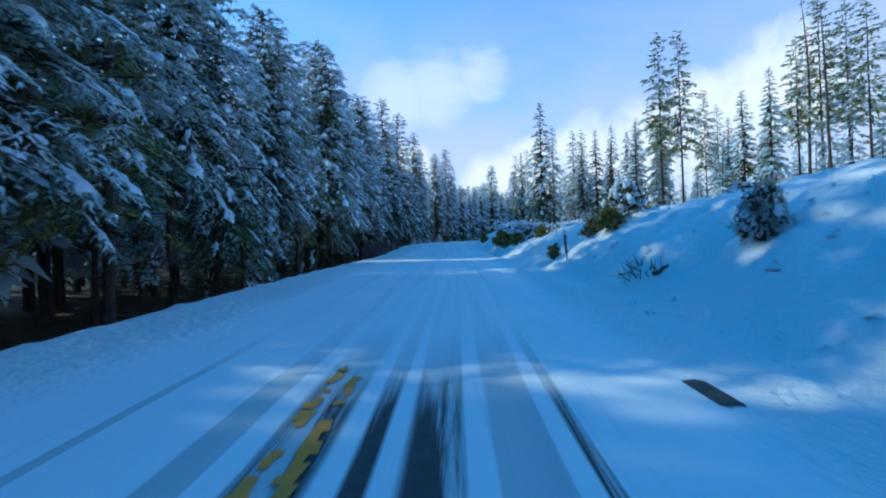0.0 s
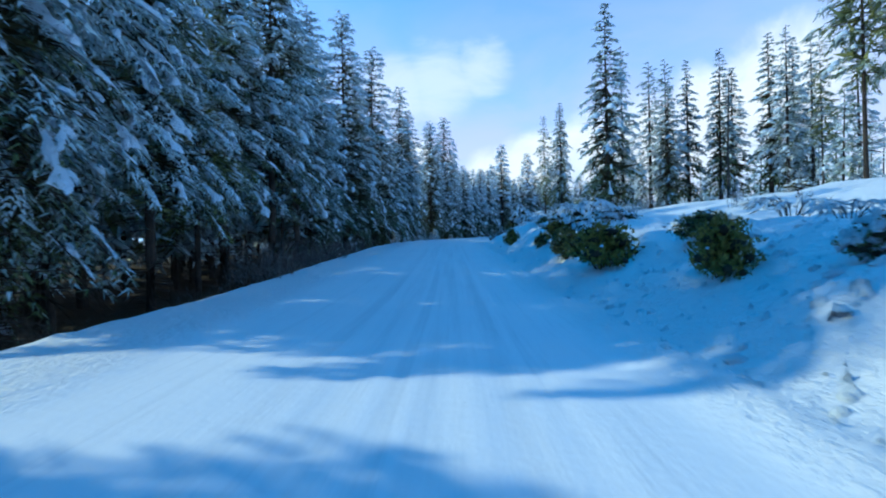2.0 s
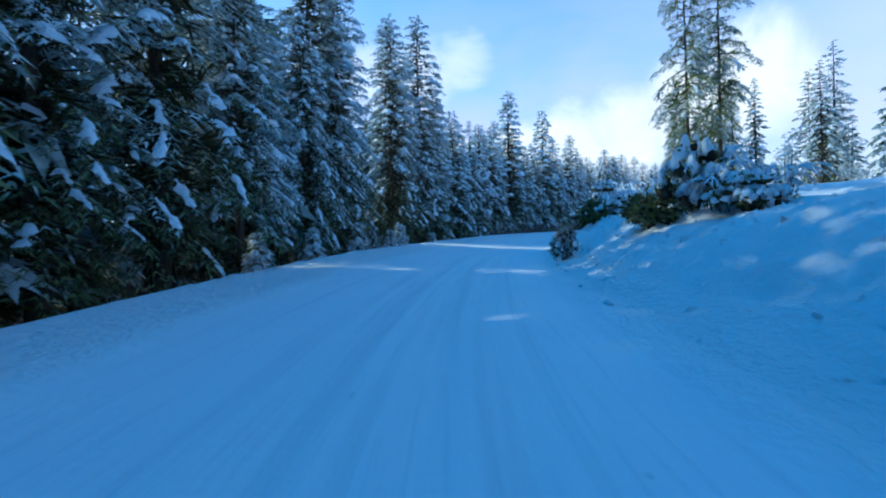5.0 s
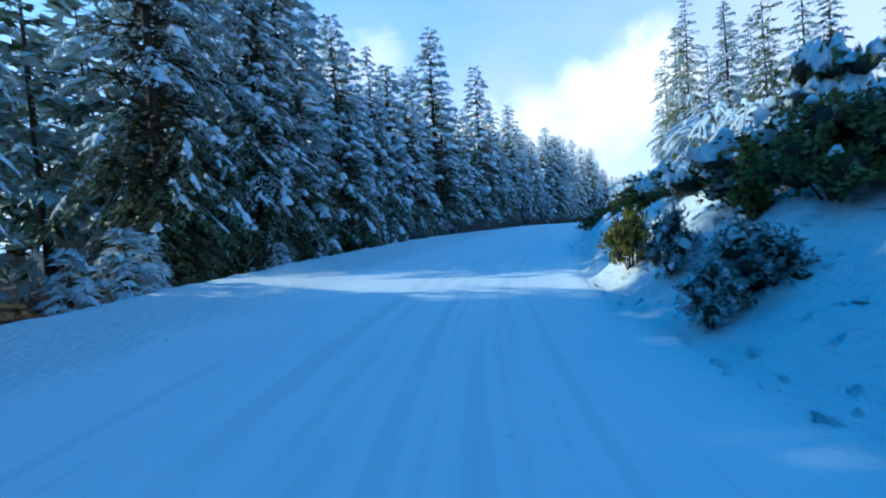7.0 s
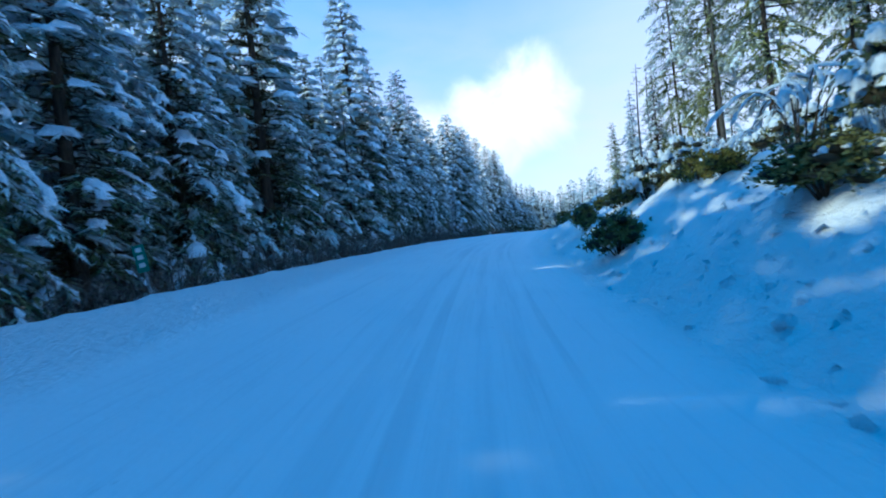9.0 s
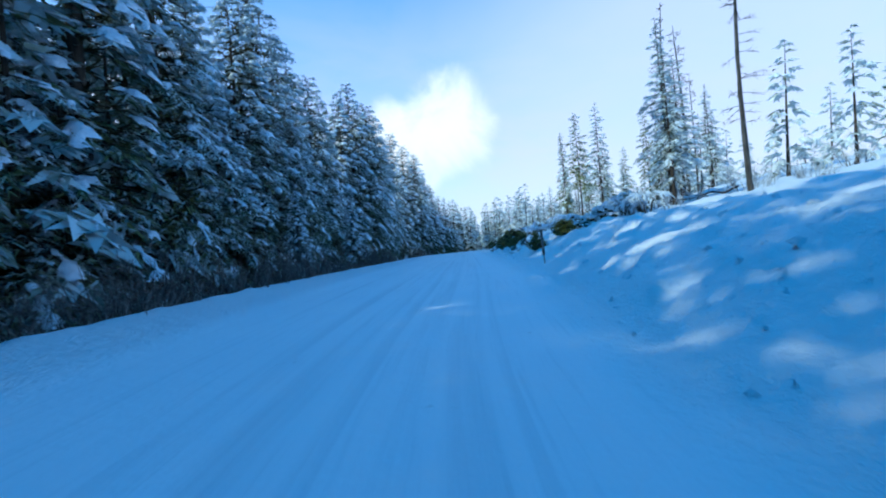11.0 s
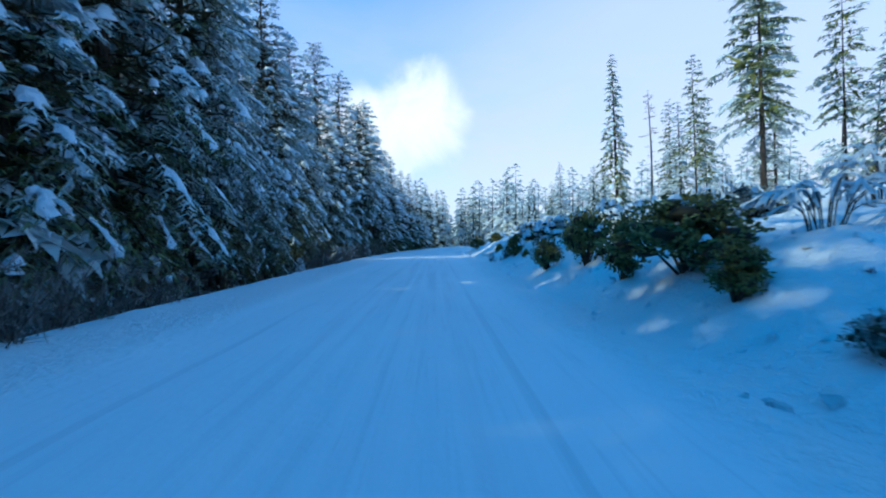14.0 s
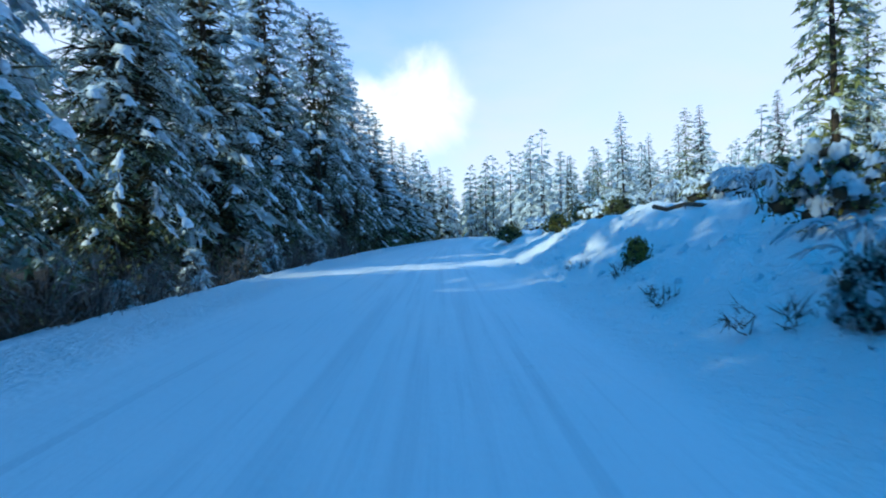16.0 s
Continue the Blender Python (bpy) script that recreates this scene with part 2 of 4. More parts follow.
DEADWOOD = bark_material("grey_deadwood", (0.03, 0.027, 0.024), (0.10, 0.09, 0.08))

# ---- the road's line and the ground ----
# x, y, height of the carriageway, cross fall in degrees (left side up)
LINE = [(-0.6, -120, 0.0, 0), (-0.3, -60, 0.0, 0), (0, -20, 0.0, 0), (0, 0, 0.0, 0), (0.34, 12.5, 0.03, -0.3), (0.56, 24.6, 0.01, -0.4), (0.82, 36.5, -0.2, 0.4), (1.0, 51, 0.0, 0.3),
        (1.5, 66.2, 0.21, 0.1), (4.35, 81.9, 0.01, 2.0), (7.5, 92.2, -0.24, 3.2), (11.8, 101.7, -0.32, 4.0), (16.86, 111, -0.3, 3.6), (23.4, 121.7, -0.22, 1.8), (31.0, 131.4, -0.14, 0.3),
        (40.7, 144, -0.42, -0.5), (53.55, 160.8, -1.0, 0.0), (68.9, 180.5, -1.7, 0), (85.5, 199.5, -2.5, 0), (112, 222, -3.3, 0), (160, 250, -4.2, 0), (250, 295, -5, 0)]


def resample(points, step):
    """Catmull-Rom through the points, at even steps of plan length."""
    p = np.array(points, float)
    p = np.vstack((2 * p[0] - p[1], p, 2 * p[-1] - p[-2]))
    fine = []
    for i in range(1, len(p) - 2):
        a, b, c, d = p[i - 1], p[i], p[i + 1], p[i + 2]
        la, lb, lc = (max(np.linalg.norm((q - r)[:2]), 1e-6) ** 0.5 for q, r in ((b, a), (c, b), (d, c)))
        m1 = (b - a) / la - (c - a) / (la + lb) + (c - b) / lb
        m2 = (c - b) / lb - (d - b) / (lb + lc) + (d - c) / lc
        m1, m2 = m1 * lb, m2 * lb
        for k in range(40):
            u = k / 40
            fine.append((2 * u ** 3 - 3 * u ** 2 + 1) * b + (u ** 3 - 2 * u ** 2 + u) * m1 + (-2 * u ** 3 + 3 * u ** 2) * c + (u ** 3 - u ** 2) * m2)
    fine = np.array(fine)
    s = np.concatenate(([0], np.cumsum(np.linalg.norm(np.diff(fine[:, :2], axis=0), axis=1))))
    origin = s[np.argmin(np.abs(fine[:, 1]) + np.abs(fine[:, 0]))]
    at = np.arange(s[0], s[-1], step)
    return at - origin, np.column_stack([np.interp(at, s, fine[:, k]) for k in range(4)])


STATION, CENTRE = resample(LINE, 0.25)
_tan = np.gradient(CENTRE[:, :2], axis=0)
_tan /= np.linalg.norm(_tan, axis=1)[:, None]
NORMAL = np.column_stack((_tan[:, 1], -_tan[:, 0]))   # to the right

BANK_H = [(-60, 2.0), (0, 2.2), (10, 2.2), (18, 1.9), (25, 1.6), (35, 1.5), (50, 1.6), (74, 1.5), (90, 2.1), (102, 2.5), (114, 2.2), (126, 1.7), (148, 1.4), (165, 1.7), (188, 1.7), (220, 1.2), (300, 1.0)]
FOOT = [(-60, 3.2), (0, 3.3), (20, 3.1), (28, 2.8), (60, 2.6), (85, 2.5), (115, 2.5), (140, 2.7), (165, 2.9), (185, 3.1), (300, 3.2)]
RISE = [(-60, 0.14), (40, 0.14), (55, 0.11), (100, 0.10), (140, 0.14), (155, 0.19), (175, 0.17), (195, 0.10), (220, 0.05), (300, 0.03)]
EDGE = [(-60, -6.2), (30, -6.2), (60, -6.4), (82, -7.2), (114, -7.2), (138, -6.4), (170, -6.3), (300, -6.0)]


def table(rows, s):
    r = np.array(rows)
    return float(np.interp(s, r[:, 0], r[:, 1]))


def hash_noise(x, y, scale, seed=0.0):
    return noise.noise((x / scale, y / scale, seed))


def on_line(s):
    """Plan place, right-hand normal, height and cross fall of the road's line at station s."""
    c = [float(np.interp(s, STATION, CENTRE[:, k])) for k in range(4)]
    n = Vector([float(np.interp(s, STATION, NORMAL[:, k])) for k in range(2)]).normalized()
    return c, n


def profile(s, u):
    """Height of the snow at station s and offset u (right positive)."""
    c, n = on_line(s)
    foot, edge, bank = table(FOOT, s), table(EDGE, s), table(BANK_H, s)
    x, y = c[0] + n.x * u, c[1] + n.y * u
    fall = -math.tan(radians(c[3]))
    z = c[2] + fall * max(edge, min(u, foot))
    if u < edge:
        d = edge - u
        drop = 0.75 * min(d, 2.2) * min(1, 0.35 + d / 2.0)
        z -= min(1.3, drop)
        z += 0.16 * hash_noise(x, y, 0.9, 3) * min(1, d) + 0.5 * hash_noise(x, y, 9, 4) * min(1, d / 6) + 0.02 * max(0, d - 4)
    elif u > foot:
        run = 3.6 + 0.8 * hash_noise(s, 0, 14, 8)
        k = min(1.0, (u - foot) / run)
        k2 = k * k * (3 - 2 * k)
        z += bank * (0.55 * k + 0.45 * k2)
        z += max(0.0, min(u, 36) - foot - run) * table(RISE, s) + max(0.0, u - 36) * 0.03
        a = min(1, (u - foot) / 1.2)
        z += a * (0.19 * hash_noise(x, y, 0.5, 1) + 0.13 * abs(hash_noise(x, y, 0.34, 21)) + 0.06 * abs(hash_noise(x, y, 0.9, 11)) + 0.24 * hash_noise(x, y, 1.9, 2) + 0.35 * hash_noise(x, y, 7, 5) * k)
    else:
        w = min(1, (u - edge) / 1.2, (foot - u) / 0.8)
        rut = 0.0
        for mid, half in RUTS:
            rut = max(rut, math.exp(-((u - mid) / (half * 0.9)) ** 2))
        z += w * -0.017 * rut + 0.02 * hash_noise(x, y, 1.6, 6) + 0.10 * (1 - w) * hash_noise(x, y, 0.45, 7)
        z += 0.10 * max(0.0, 1 - abs(u - foot + 0.35) / 0.5) * (0.6 + 0.6 * hash_noise(x, y, 0.8, 9))
    return z


def place(s, u):
    c, n = on_line(s)
    return Vector((c[0] + n.x * u, c[1] + n.y * u, profile(s, u)))


def build_ground():
    stations = [-3000, -900, -300, -120, -80, -50, -35] + list(np.arange(-25, 0, 1.0)) + list(np.arange(0, 200, 0.4)) + list(np.arange(200, 300, 2.0)) + [330, 400, 700, 3000]
    right = [0, .12, .24, .36, .48, .6, .72, .84, .96, 1.08, 1.25, 1.45, 1.7, 2, 2.3] + [2.45 + 0.18 * i for i in range(32)] + [8.3, 8.7, 9.1, 9.7, 10.5, 11.5, 13, 15, 18, 22, 27, 33, 40, 50, 62, 78]
    left = [-.12, -.24, -.36, -.48, -.6, -.72, -.84, -.96, -1.08, -1.2, -1.32, -1.5, -1.8, -2.05, -2.2, -2.35, -2.5, -2.7, -3.1, -3.6, -3.75, -3.9, -4.05, -4.3, -4.8, -5.3, -5.7, -6.0, -6.2, -6.4, -6.6, -6.8, -7.0, -7.2, -7.4, -7.7, -8, -8.4, -8.9, -9.5, -10.3, -11.5, -13, -16, -20, -26, -34, -44, -60, -80]
    offs = sorted(left) + right
    far_r, far_l = [200, 700, 3000], [-3000, -700, -200]
    mean_r = Vector((0.94, -0.34))
    verts, uvs, litter = [], [], []
    s_end = float(STATION[-1]) - 1
    s_beg = float(STATION[0]) + 1
    for s in stations:
        ss = max(s_beg, min(s_end, s))
        c, n = on_line(ss)
        ahead = Vector((-n.y, n.x)) * (s - ss)
        row = []
        for u in offs:
            row.append((c[0] + n.x * u + ahead.x, c[1] + n.y * u + ahead.y, profile(ss, u), u, s))
        a, b = row[0], row[-1]
        row = [(a[0] + n.x * (u + 80), a[1] + n.y * (u + 80), a[2] - 2, u, s) for u in far_l] + row + [(b[0] + mean_r.x * (u - 78), b[1] + mean_r.y * (u - 78), b[2], u, s) for u in far_r]
        verts += [q[:3] for q in row]
        uvs += [q[3:] for q in row]
        lip = table(EDGE, ss)
        litter += [max(0.0, min(1.0, (lip - 0.9 - q[3]) / 1.2, (q[3] + 150) / 10)) for q in row]
    w = len(offs) + 6
    faces = [(i * w + j, i * w + j + 1, (i + 1) * w + j + 1, (i + 1) * w + j) for i in range(len(stations) - 1) for j in range(w - 1)]
    me = bpy.data.meshes.new("ground")
    me.from_pydata(verts, [], faces)
    layer = me.uv_layers.new(name="lane")
    loops = np.empty(len(me.loops), dtype=np.int32)
    me.loops.foreach_get("vertex_index", loops)
    layer.data.foreach_set("uv", np.array(uvs, np.float32)[loops].ravel())
    floor = me.attributes.new("litter", "FLOAT", "POINT")
    floor.data.foreach_set("value", litter)
    me.polygons.foreach_set("use_smooth", [True] * len(me.polygons))
    me.materials.append(SNOW_GROUND)
    if me.polygons[len(me.polygons) // 2].normal.z < 0:
        me.flip_normals()
    return tagged(new("ground", me), "snow-covered forest road with packed wheel lanes and a rough cut bank", "ground", kind="structure")


build_ground()

# ---- trees ----


def raw_mesh(name, verts, faces, mat, shade=True):
    me = bpy.data.meshes.new(name)
    me.from_pydata([tuple(v) for v in verts], [], faces)
    if shade:
        me.polygons.foreach_set("use_smooth", [True] * len(me.polygons))
    me.materials.append(mat)
    return me


def part(name, me, parent, label=""):
    ob = new(name, me)
    ob.parent = parent
    return tagged(ob, label)


def tube(points, radii, sides=7):
    """A tapered tube along the points: vertices and faces."""
    vs, fs = [], []
    for i, (p, r) in enumerate(zip(points, radii)):
        p = Vector(p)
        d = Vector(points[min(i + 1, len(points) - 1)]) - Vector(points[max(i - 1, 0)])
        q = d.to_track_quat("Z", "Y")
        for k in range(sides):
            a = 2 * math.pi * k / sides
            vs.append(p + q @ Vector((math.cos(a) * r, math.sin(a) * r, 0)))
    for i in range(len(points) - 1):
        for k in range(sides):
            fs.append((i * sides + k, i * sides + (k + 1) % sides, (i + 1) * sides + (k + 1) % sides, (i + 1) * sides + k))
    return vs, fs


def joined(pieces):
    vs, fs = [], []
    for v, f in pieces:
        o = len(vs)
        vs += list(v)
        fs += [tuple(i + o for i in q) for q in f]
    return vs, fs


def tufts(rng, at, way, length, width, count, spread, droop, size=None):
    """Sprays of slim needle blades: count blades at each point."""
    size = np.ones(len(at)) if size is None else np.array(size)
    at, way, size = np.repeat(at, count, 0), np.repeat(way, count, 0), np.repeat(size, count)[:, None]
    n = len(at)
    d = way + rng.normal(0, spread, (n, 3))
    d[:, 2] -= droop
    d /= np.linalg.norm(d, axis=1)[:, None]
    side = np.cross(d, rng.normal(0, 1, (n, 3)) + [0, 0, 1.2])
    side /= np.linalg.norm(side, axis=1)[:, None] + 1e-9
    ln = length * size * rng.uniform(0.55, 1.15, (n, 1))
    wd = width * size * rng.uniform(0.6, 1.2, (n, 1))
    v = np.stack((at - side * wd * 0.5, at + d * ln, at + side * wd * 0.5), 1).reshape(-1, 3)
    f = [(3 * i, 3 * i + 1, 3 * i + 2) for i in range(n)]
    return v, f


def lumps(rng, at, way, long, wide, high, sides=5, two=0.5, size=None):
    """Snow pads: low irregular domes laid along a direction, hanging over at the rim. two: share of them with a second ring."""
    vs, fs = [], []
    size = np.ones(len(at)) if size is None else size
    for p, d, g in zip(at, way, size):
        d = d / (np.linalg.norm(d) + 1e-9)
        side = np.cross(d, (0, 0, 1.0))
        side /= np.linalg.norm(side) + 1e-9
        up = np.cross(side, d)
        k = min(1.3, g * min(1.3, rng.lognormal(-0.15, 0.35)))
        double = (k > 0.8 and rng.random() < two) or k > 1.3
        L, W, H = long * k * rng.uniform(0.75, 1.3), wide * k * rng.uniform(0.75, 1.3), high * k * rng.uniform(0.7, 1.3)
        o = len(vs)
        rings = ((1.0, -0.95), (0.72, 0.5)) if double else ((1.0, -0.7),)
        for r, h in rings:
            for i in range(sides):
                a = 2 * math.pi * (i + rng.uniform(-0.3, 0.3)) / sides
                e = r * rng.uniform(0.7, 1.25)
                vs.append(p + d * L * e * math.cos(a) + side * W * e * math.sin(a) + up * H * h * rng.uniform(0.5, 1.5))
        vs.append(p + up * H)
        top = len(vs) - 1
        for i in range(sides):
            j = (i + 1) % sides
            if double:
                fs.append((o + i, o + j, o + sides + j, o + sides + i))
                fs.append((o + sides + i, o + sides + j, top))
            else:
                fs.append((o + i, o + j, top))
    return vs, fs


def drapes(rng, courses, wide, thick):
    """Snow lying along boughs: each course is the bough's line; a low saddle-shaped ribbon hangs over it on both sides."""
    vs, fs = [], []
    for line, g in courses:
        o, n = len(vs), len(line)
        for i, p in enumerate(line):
            d = line[min(i + 1, n - 1)] - line[max(i - 1, 0)]
            side = np.array((-d[1], d[0], 0.0))
            side /= np.linalg.norm(side) + 1e-9
            w = wide * g * (0.45 if i in (0, n - 1) else 1.0) * rng.uniform(0.6, 1.35)
            lift = thick * g * rng.uniform(0.5, 1.3)
            vs.append(p + side * w * rng.uniform(0.7, 1.2) + np.array((0, 0, -0.55 * w)))
            vs.append(p + np.array((0, 0, lift + 0.03)) + side * w * rng.uniform(-0.2, 0.2))
            vs.append(p - side * w * rng.uniform(0.7, 1.2) + np.array((0, 0, -0.55 * w)))
        for i in range(n - 1):
            k = o + 3 * i
            fs += [(k, k + 3, k + 4, k + 1), (k + 1, k + 4, k + 5, k + 2)]
    return vs, fs


def unit(v):
    return v / (np.linalg.norm(v, axis=-1, keepdims=True) + 1e-9)


def needle_mesh(name, verts, faces, amounts, mat):
    """Needle blades with the amount of snow that lies on each (0 to 1)."""
    me = raw_mesh(name, verts, faces, mat, False)
    layer = me.attributes.new("snow_load", "FLOAT", "POINT")
    layer.data.foreach_set("value", np.repeat(np.asarray(amounts, np.float32), 3))
    return me


def snow_ridges(rng, courses, wide, thick):
    """Snow lying along boughs: a clumped half-round ridge over each course, pinched between clumps and hanging over at the tip."""
    vs, fs = [], []
    for line, g in courses:
        o, n = len(vs), len(line)
        fat = rng.uniform(0.55, 1.25, n)
        fat[rng.random(n) < 0.36] *= 0.35
        fat[0] *= 0.35
        for i, p in enumerate(line):
            d = line[min(i + 1, n - 1)] - line[max(i - 1, 0)]
            side = np.array((-d[1], d[0], 0.0))
            side /= np.linalg.norm(side) + 1e-9
            w, h = wide * g * fat[i], thick * g * fat[i] * rng.uniform(0.8, 1.3)
            l, r = rng.uniform(0.35, 1.45, 2)
            vs += [p + side * w * l + (0, 0, -(0.4 + 0.6 * l) * h), p + side * w * l * 0.55 + (0, 0, 0.6 * h), p - side * w * r * 0.55 + (0, 0, 0.6 * h * rng.uniform(0.7, 1.3)), p - side * w * r + (0, 0, -(0.4 + 0.6 * r) * h)]
        vs.append(line[-1] + unit(line[-1] - line[-2]) * wide * g * 0.45 + (0, 0, -0.6 * thick * g))
        for i in range(n - 1):
            k = o + 4 * i
            fs += [(k + q, k + q + 4, k + q + 5, k + q + 1) for q in range(3)]
        k = o + 4 * (n - 1)
        fs += [(k + q, len(vs) - 1, k + q + 1) for q in range(3)]
    return vs, fs


def conifer(name, seed, tall, reach, base, whorls, per, needles, label, shape=1.0, density=7.0, snow=2.0, droop=0.35, lod=0, ragged=0.25, dead=0, group="forest trees", girth=1.0, cover=0.7, hang=0.35, open_low=0.0, heap=1.0):
    """A conifer of tall metres: tapered trunk with limbs, side twigs with needle blades along every bough, and snow lying on the boughs.
    reach: longest bough; base: height of the lowest living bough; density: side twigs to the metre; dead: bare snags below the crown."""
    rng = np.random.default_rng(seed)
    top = tagged(new(name), label, "tree", group)
    lean = rng.uniform(-0.012, 0.012, 2) * tall

    def axis(z):
        k = np.asarray(z) / tall
        return np.stack((lean[0] * k * k, lean[1] * k * k, np.asarray(z, float)), -1)
    r0 = (0.0105 * tall + 0.03) * girth
    zs = np.linspace(-0.6, tall * 0.985, (12, 8, 5)[lod])
    pieces = [tube([axis(z) for z in zs], [max(0.012, r0 * (1 - max(0, z) / tall) ** 0.85 * (1.25 if z < 0 else 1)) for z in zs], (8, 6, 5)[lod])]
    blade_l, blade_w, node = (0.29, 0.38, 0.95)[lod], (0.066, 0.14, 0.46)[lod], (0.21, 0.36, 1.2)[lod]
    P, D, G, A = [], [], [], []          # blade roots, ways, sizes, snow loads
    ip, iw, iz = [], [], []
    courses, pads, pad_way, pad_size = [], [], [], []
    boughs = whorls * per
    for b in range(boughs):
        if rng.random() < ragged * 0.4:
            continue
        h = base + (tall * 0.985 - base) * ((b + rng.uniform(0, 1)) / boughs) ** 0.95
        k = 1 - (h - base) / (tall - base)
        full = min(1.0, 0.6 + 2.0 * (1 - k)) if k > 0.8 else 1.0
        a = b * 2.39996 + rng.uniform(-0.5, 0.5)
        L = (reach * (k ** shape) * full + 0.10) * rng.uniform(1 - ragged * 1.4, 1 + ragged)
        out = np.array((math.cos(a), math.sin(a), 0.0))
        side = np.array((-out[1], out[0], 0.0))
        rise, bend = 0.42 * (1 - k) - 0.02, droop * rng.uniform(0.7, 1.4) * (0.35 + 0.65 * k)
        root, sway = axis(h), rng.uniform(-0.22, 0.22)

        def bough(u):
            u = np.asarray(u, float)[..., None]
            return root + out * L * u * (1 - 0.14 * u) + side * L * sway * u * u + np.array((0, 0, L)) * (rise * u - bend * u * u)
        if lod < 2:
            us = (0, 0.5, 1.0) if lod == 0 else (0, 0.9)
            pieces.append(tube([bough(u) for u in us], [max(0.006, (0.012 + 0.010 * L) * (1 - 0.85 * u)) for u in us], 3))
        sky = min(1.0, max(open_low, (h / tall - 0.12) / 0.34)) if lod < 2 and tall > 5 else 1.0
        load = min(1.5, rng.lognormal(-0.05, 0.4)) * sky
        # side twigs, shorter towards the tip, drooping
        m = max(3, int(density * L * (1.0, 0.62, 0.22)[lod]) + 3)
        u = 0.16 + 0.84 * ((np.arange(m) + rng.uniform(0.1, 0.9, m)) / m) ** 0.85
        p = bough(np.minimum(u, 1.0))
        t = unit(bough(u + 0.04) - bough(u - 0.04))
        sgn = np.where(np.arange(m) % 2, 1.0, -1.0)[:, None]
        lt = np.clip((0.14 + 0.40 * (1 - u)) * L * rng.uniform(0.6, 1.25, m), 0.10, 0.95)
        td = unit(t * 0.8 + side * sgn * rng.uniform(0.35, 1.0, (m, 1)) + np.array((0, 0, -1.0)) * (hang * rng.uniform(0.2, 1.5, (m, 1))))
        for i in range(m):
            n = max(1, int(lt[i] / node + rng.uniform(0.3, 1.0)))
            f = (np.arange(n) + rng.uniform(0, 0.8)) / n
            q = p[i] + td[i] * (lt[i] * f)[:, None] + np.array((0, 0, -0.35)) * (hang * lt[i] * f * f)[:, None]
            perp = unit(np.cross(td[i], (0, 0, 1.0)))
            for w in (-1.0, 1.0):
                P.append(q)
                D.append(td[i] * 0.75 + perp * w * 0.6 + rng.normal(0, 0.18, (n, 3)) - np.array((0, 0, 0.15)))
            P.append(q[-1:])
            D.append(td[i][None])
            size = 0.55 + 0.45 * min(1.0, L / (0.6 * reach))
            G.append(np.full(2 * n + 1, size))
            A.append(np.clip(load * (0.38 + 0.62 * u[i]) * (1.10 - 0.40 * np.concatenate((f, f, [1.0]))) + rng.normal(0, 0.12, 2 * n + 1), 0, 1))
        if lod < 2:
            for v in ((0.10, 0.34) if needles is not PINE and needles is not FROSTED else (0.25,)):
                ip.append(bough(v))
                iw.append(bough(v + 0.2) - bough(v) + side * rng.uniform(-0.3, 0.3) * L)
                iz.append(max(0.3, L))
        if rng.random() < cover * (0.25 + 0.75 * sky) and L > 0.35:
            u1 = rng.uniform(0.88, 1.03)
            u0 = max(rng.uniform(0.40, 0.65), u1 - rng.uniform(0.5, 1.1) / (L * heap))
            n = (7, 3, 2)[lod]
            courses.append((bough(np.linspace(u0, u1, n)) + np.array((0, 0, 0.03)), (0.5 + 0.5 * min(1.0, L / (0.6 * reach))) * (0.6 + 0.4 * load)))
        for i in range(rng.poisson(snow * (0.3 + 0.7 * L / (reach + 0.01)) * (0.15 + 0.85 * sky))):
            j = rng.integers(0, m)
            pads.append(p[j] + td[j] * lt[j] * rng.uniform(0.3, 0.85) + (0, 0, 0.025))
            pad_way.append(td[j])
            pad_size.append(0.55 + 0.45 * min(1.0, L / (0.6 * reach)))
    for i in range(int(dead)):
        h, a, L = rng.uniform(0.8, max(1.0, base)), rng.uniform(0, 6.28), rng.uniform(0.4, 1.0) * reach * 0.6
        p0 = axis(h)
        p1 = p0 + np.array((math.cos(a) * L * 0.6, math.sin(a) * L * 0.6, rng.uniform(-0.15, 0.05) * L))
        p2 = p0 + np.array((math.cos(a + 0.2) * L, math.sin(a + 0.2) * L, rng.uniform(-0.5, -0.1) * L))
        pieces.append(tube([p0, p1, p2], [0.022, 0.014, 0.005], 3))
    part("trunk", raw_mesh("trunk", *joined(pieces), BARK), top)
    P, D, G, A = np.vstack(P), unit(np.vstack(D)), np.concatenate(G)[:, None], np.concatenate(A)
    n = len(P)
    flat = unit(np.cross(D, rng.normal(0, 0.45, (n, 3)) + (0, 0, 1.0)))
    ln, wd = blade_l * G * rng.uniform(0.65, 1.25, (n, 1)), blade_w * G * rng.uniform(0.7, 1.25, (n, 1))
    v = np.stack((P - flat * wd * 0.5, P + D * ln, P + flat * wd * 0.5), 1).reshape(-1, 3)
    tagged(part("crown", needle_mesh("crown", v, [(3 * i, 3 * i + 1, 3 * i + 2) for i in range(n)], A, needles), top), kind="stuff")
    # inner blades: shade within the crown painted in, except on pine and rimed needles
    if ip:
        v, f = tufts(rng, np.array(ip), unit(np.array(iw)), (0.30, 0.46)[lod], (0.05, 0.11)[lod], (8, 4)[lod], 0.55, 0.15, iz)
        tagged(part("inner_crown", needle_mesh("inner_crown", v, f, np.zeros(len(f)), needles if needles is PINE or needles is FROSTED else INNER_SHADE), top, "inner needles near the trunk, in most trees painted dark as shade"), kind="stuff")
    drift = []
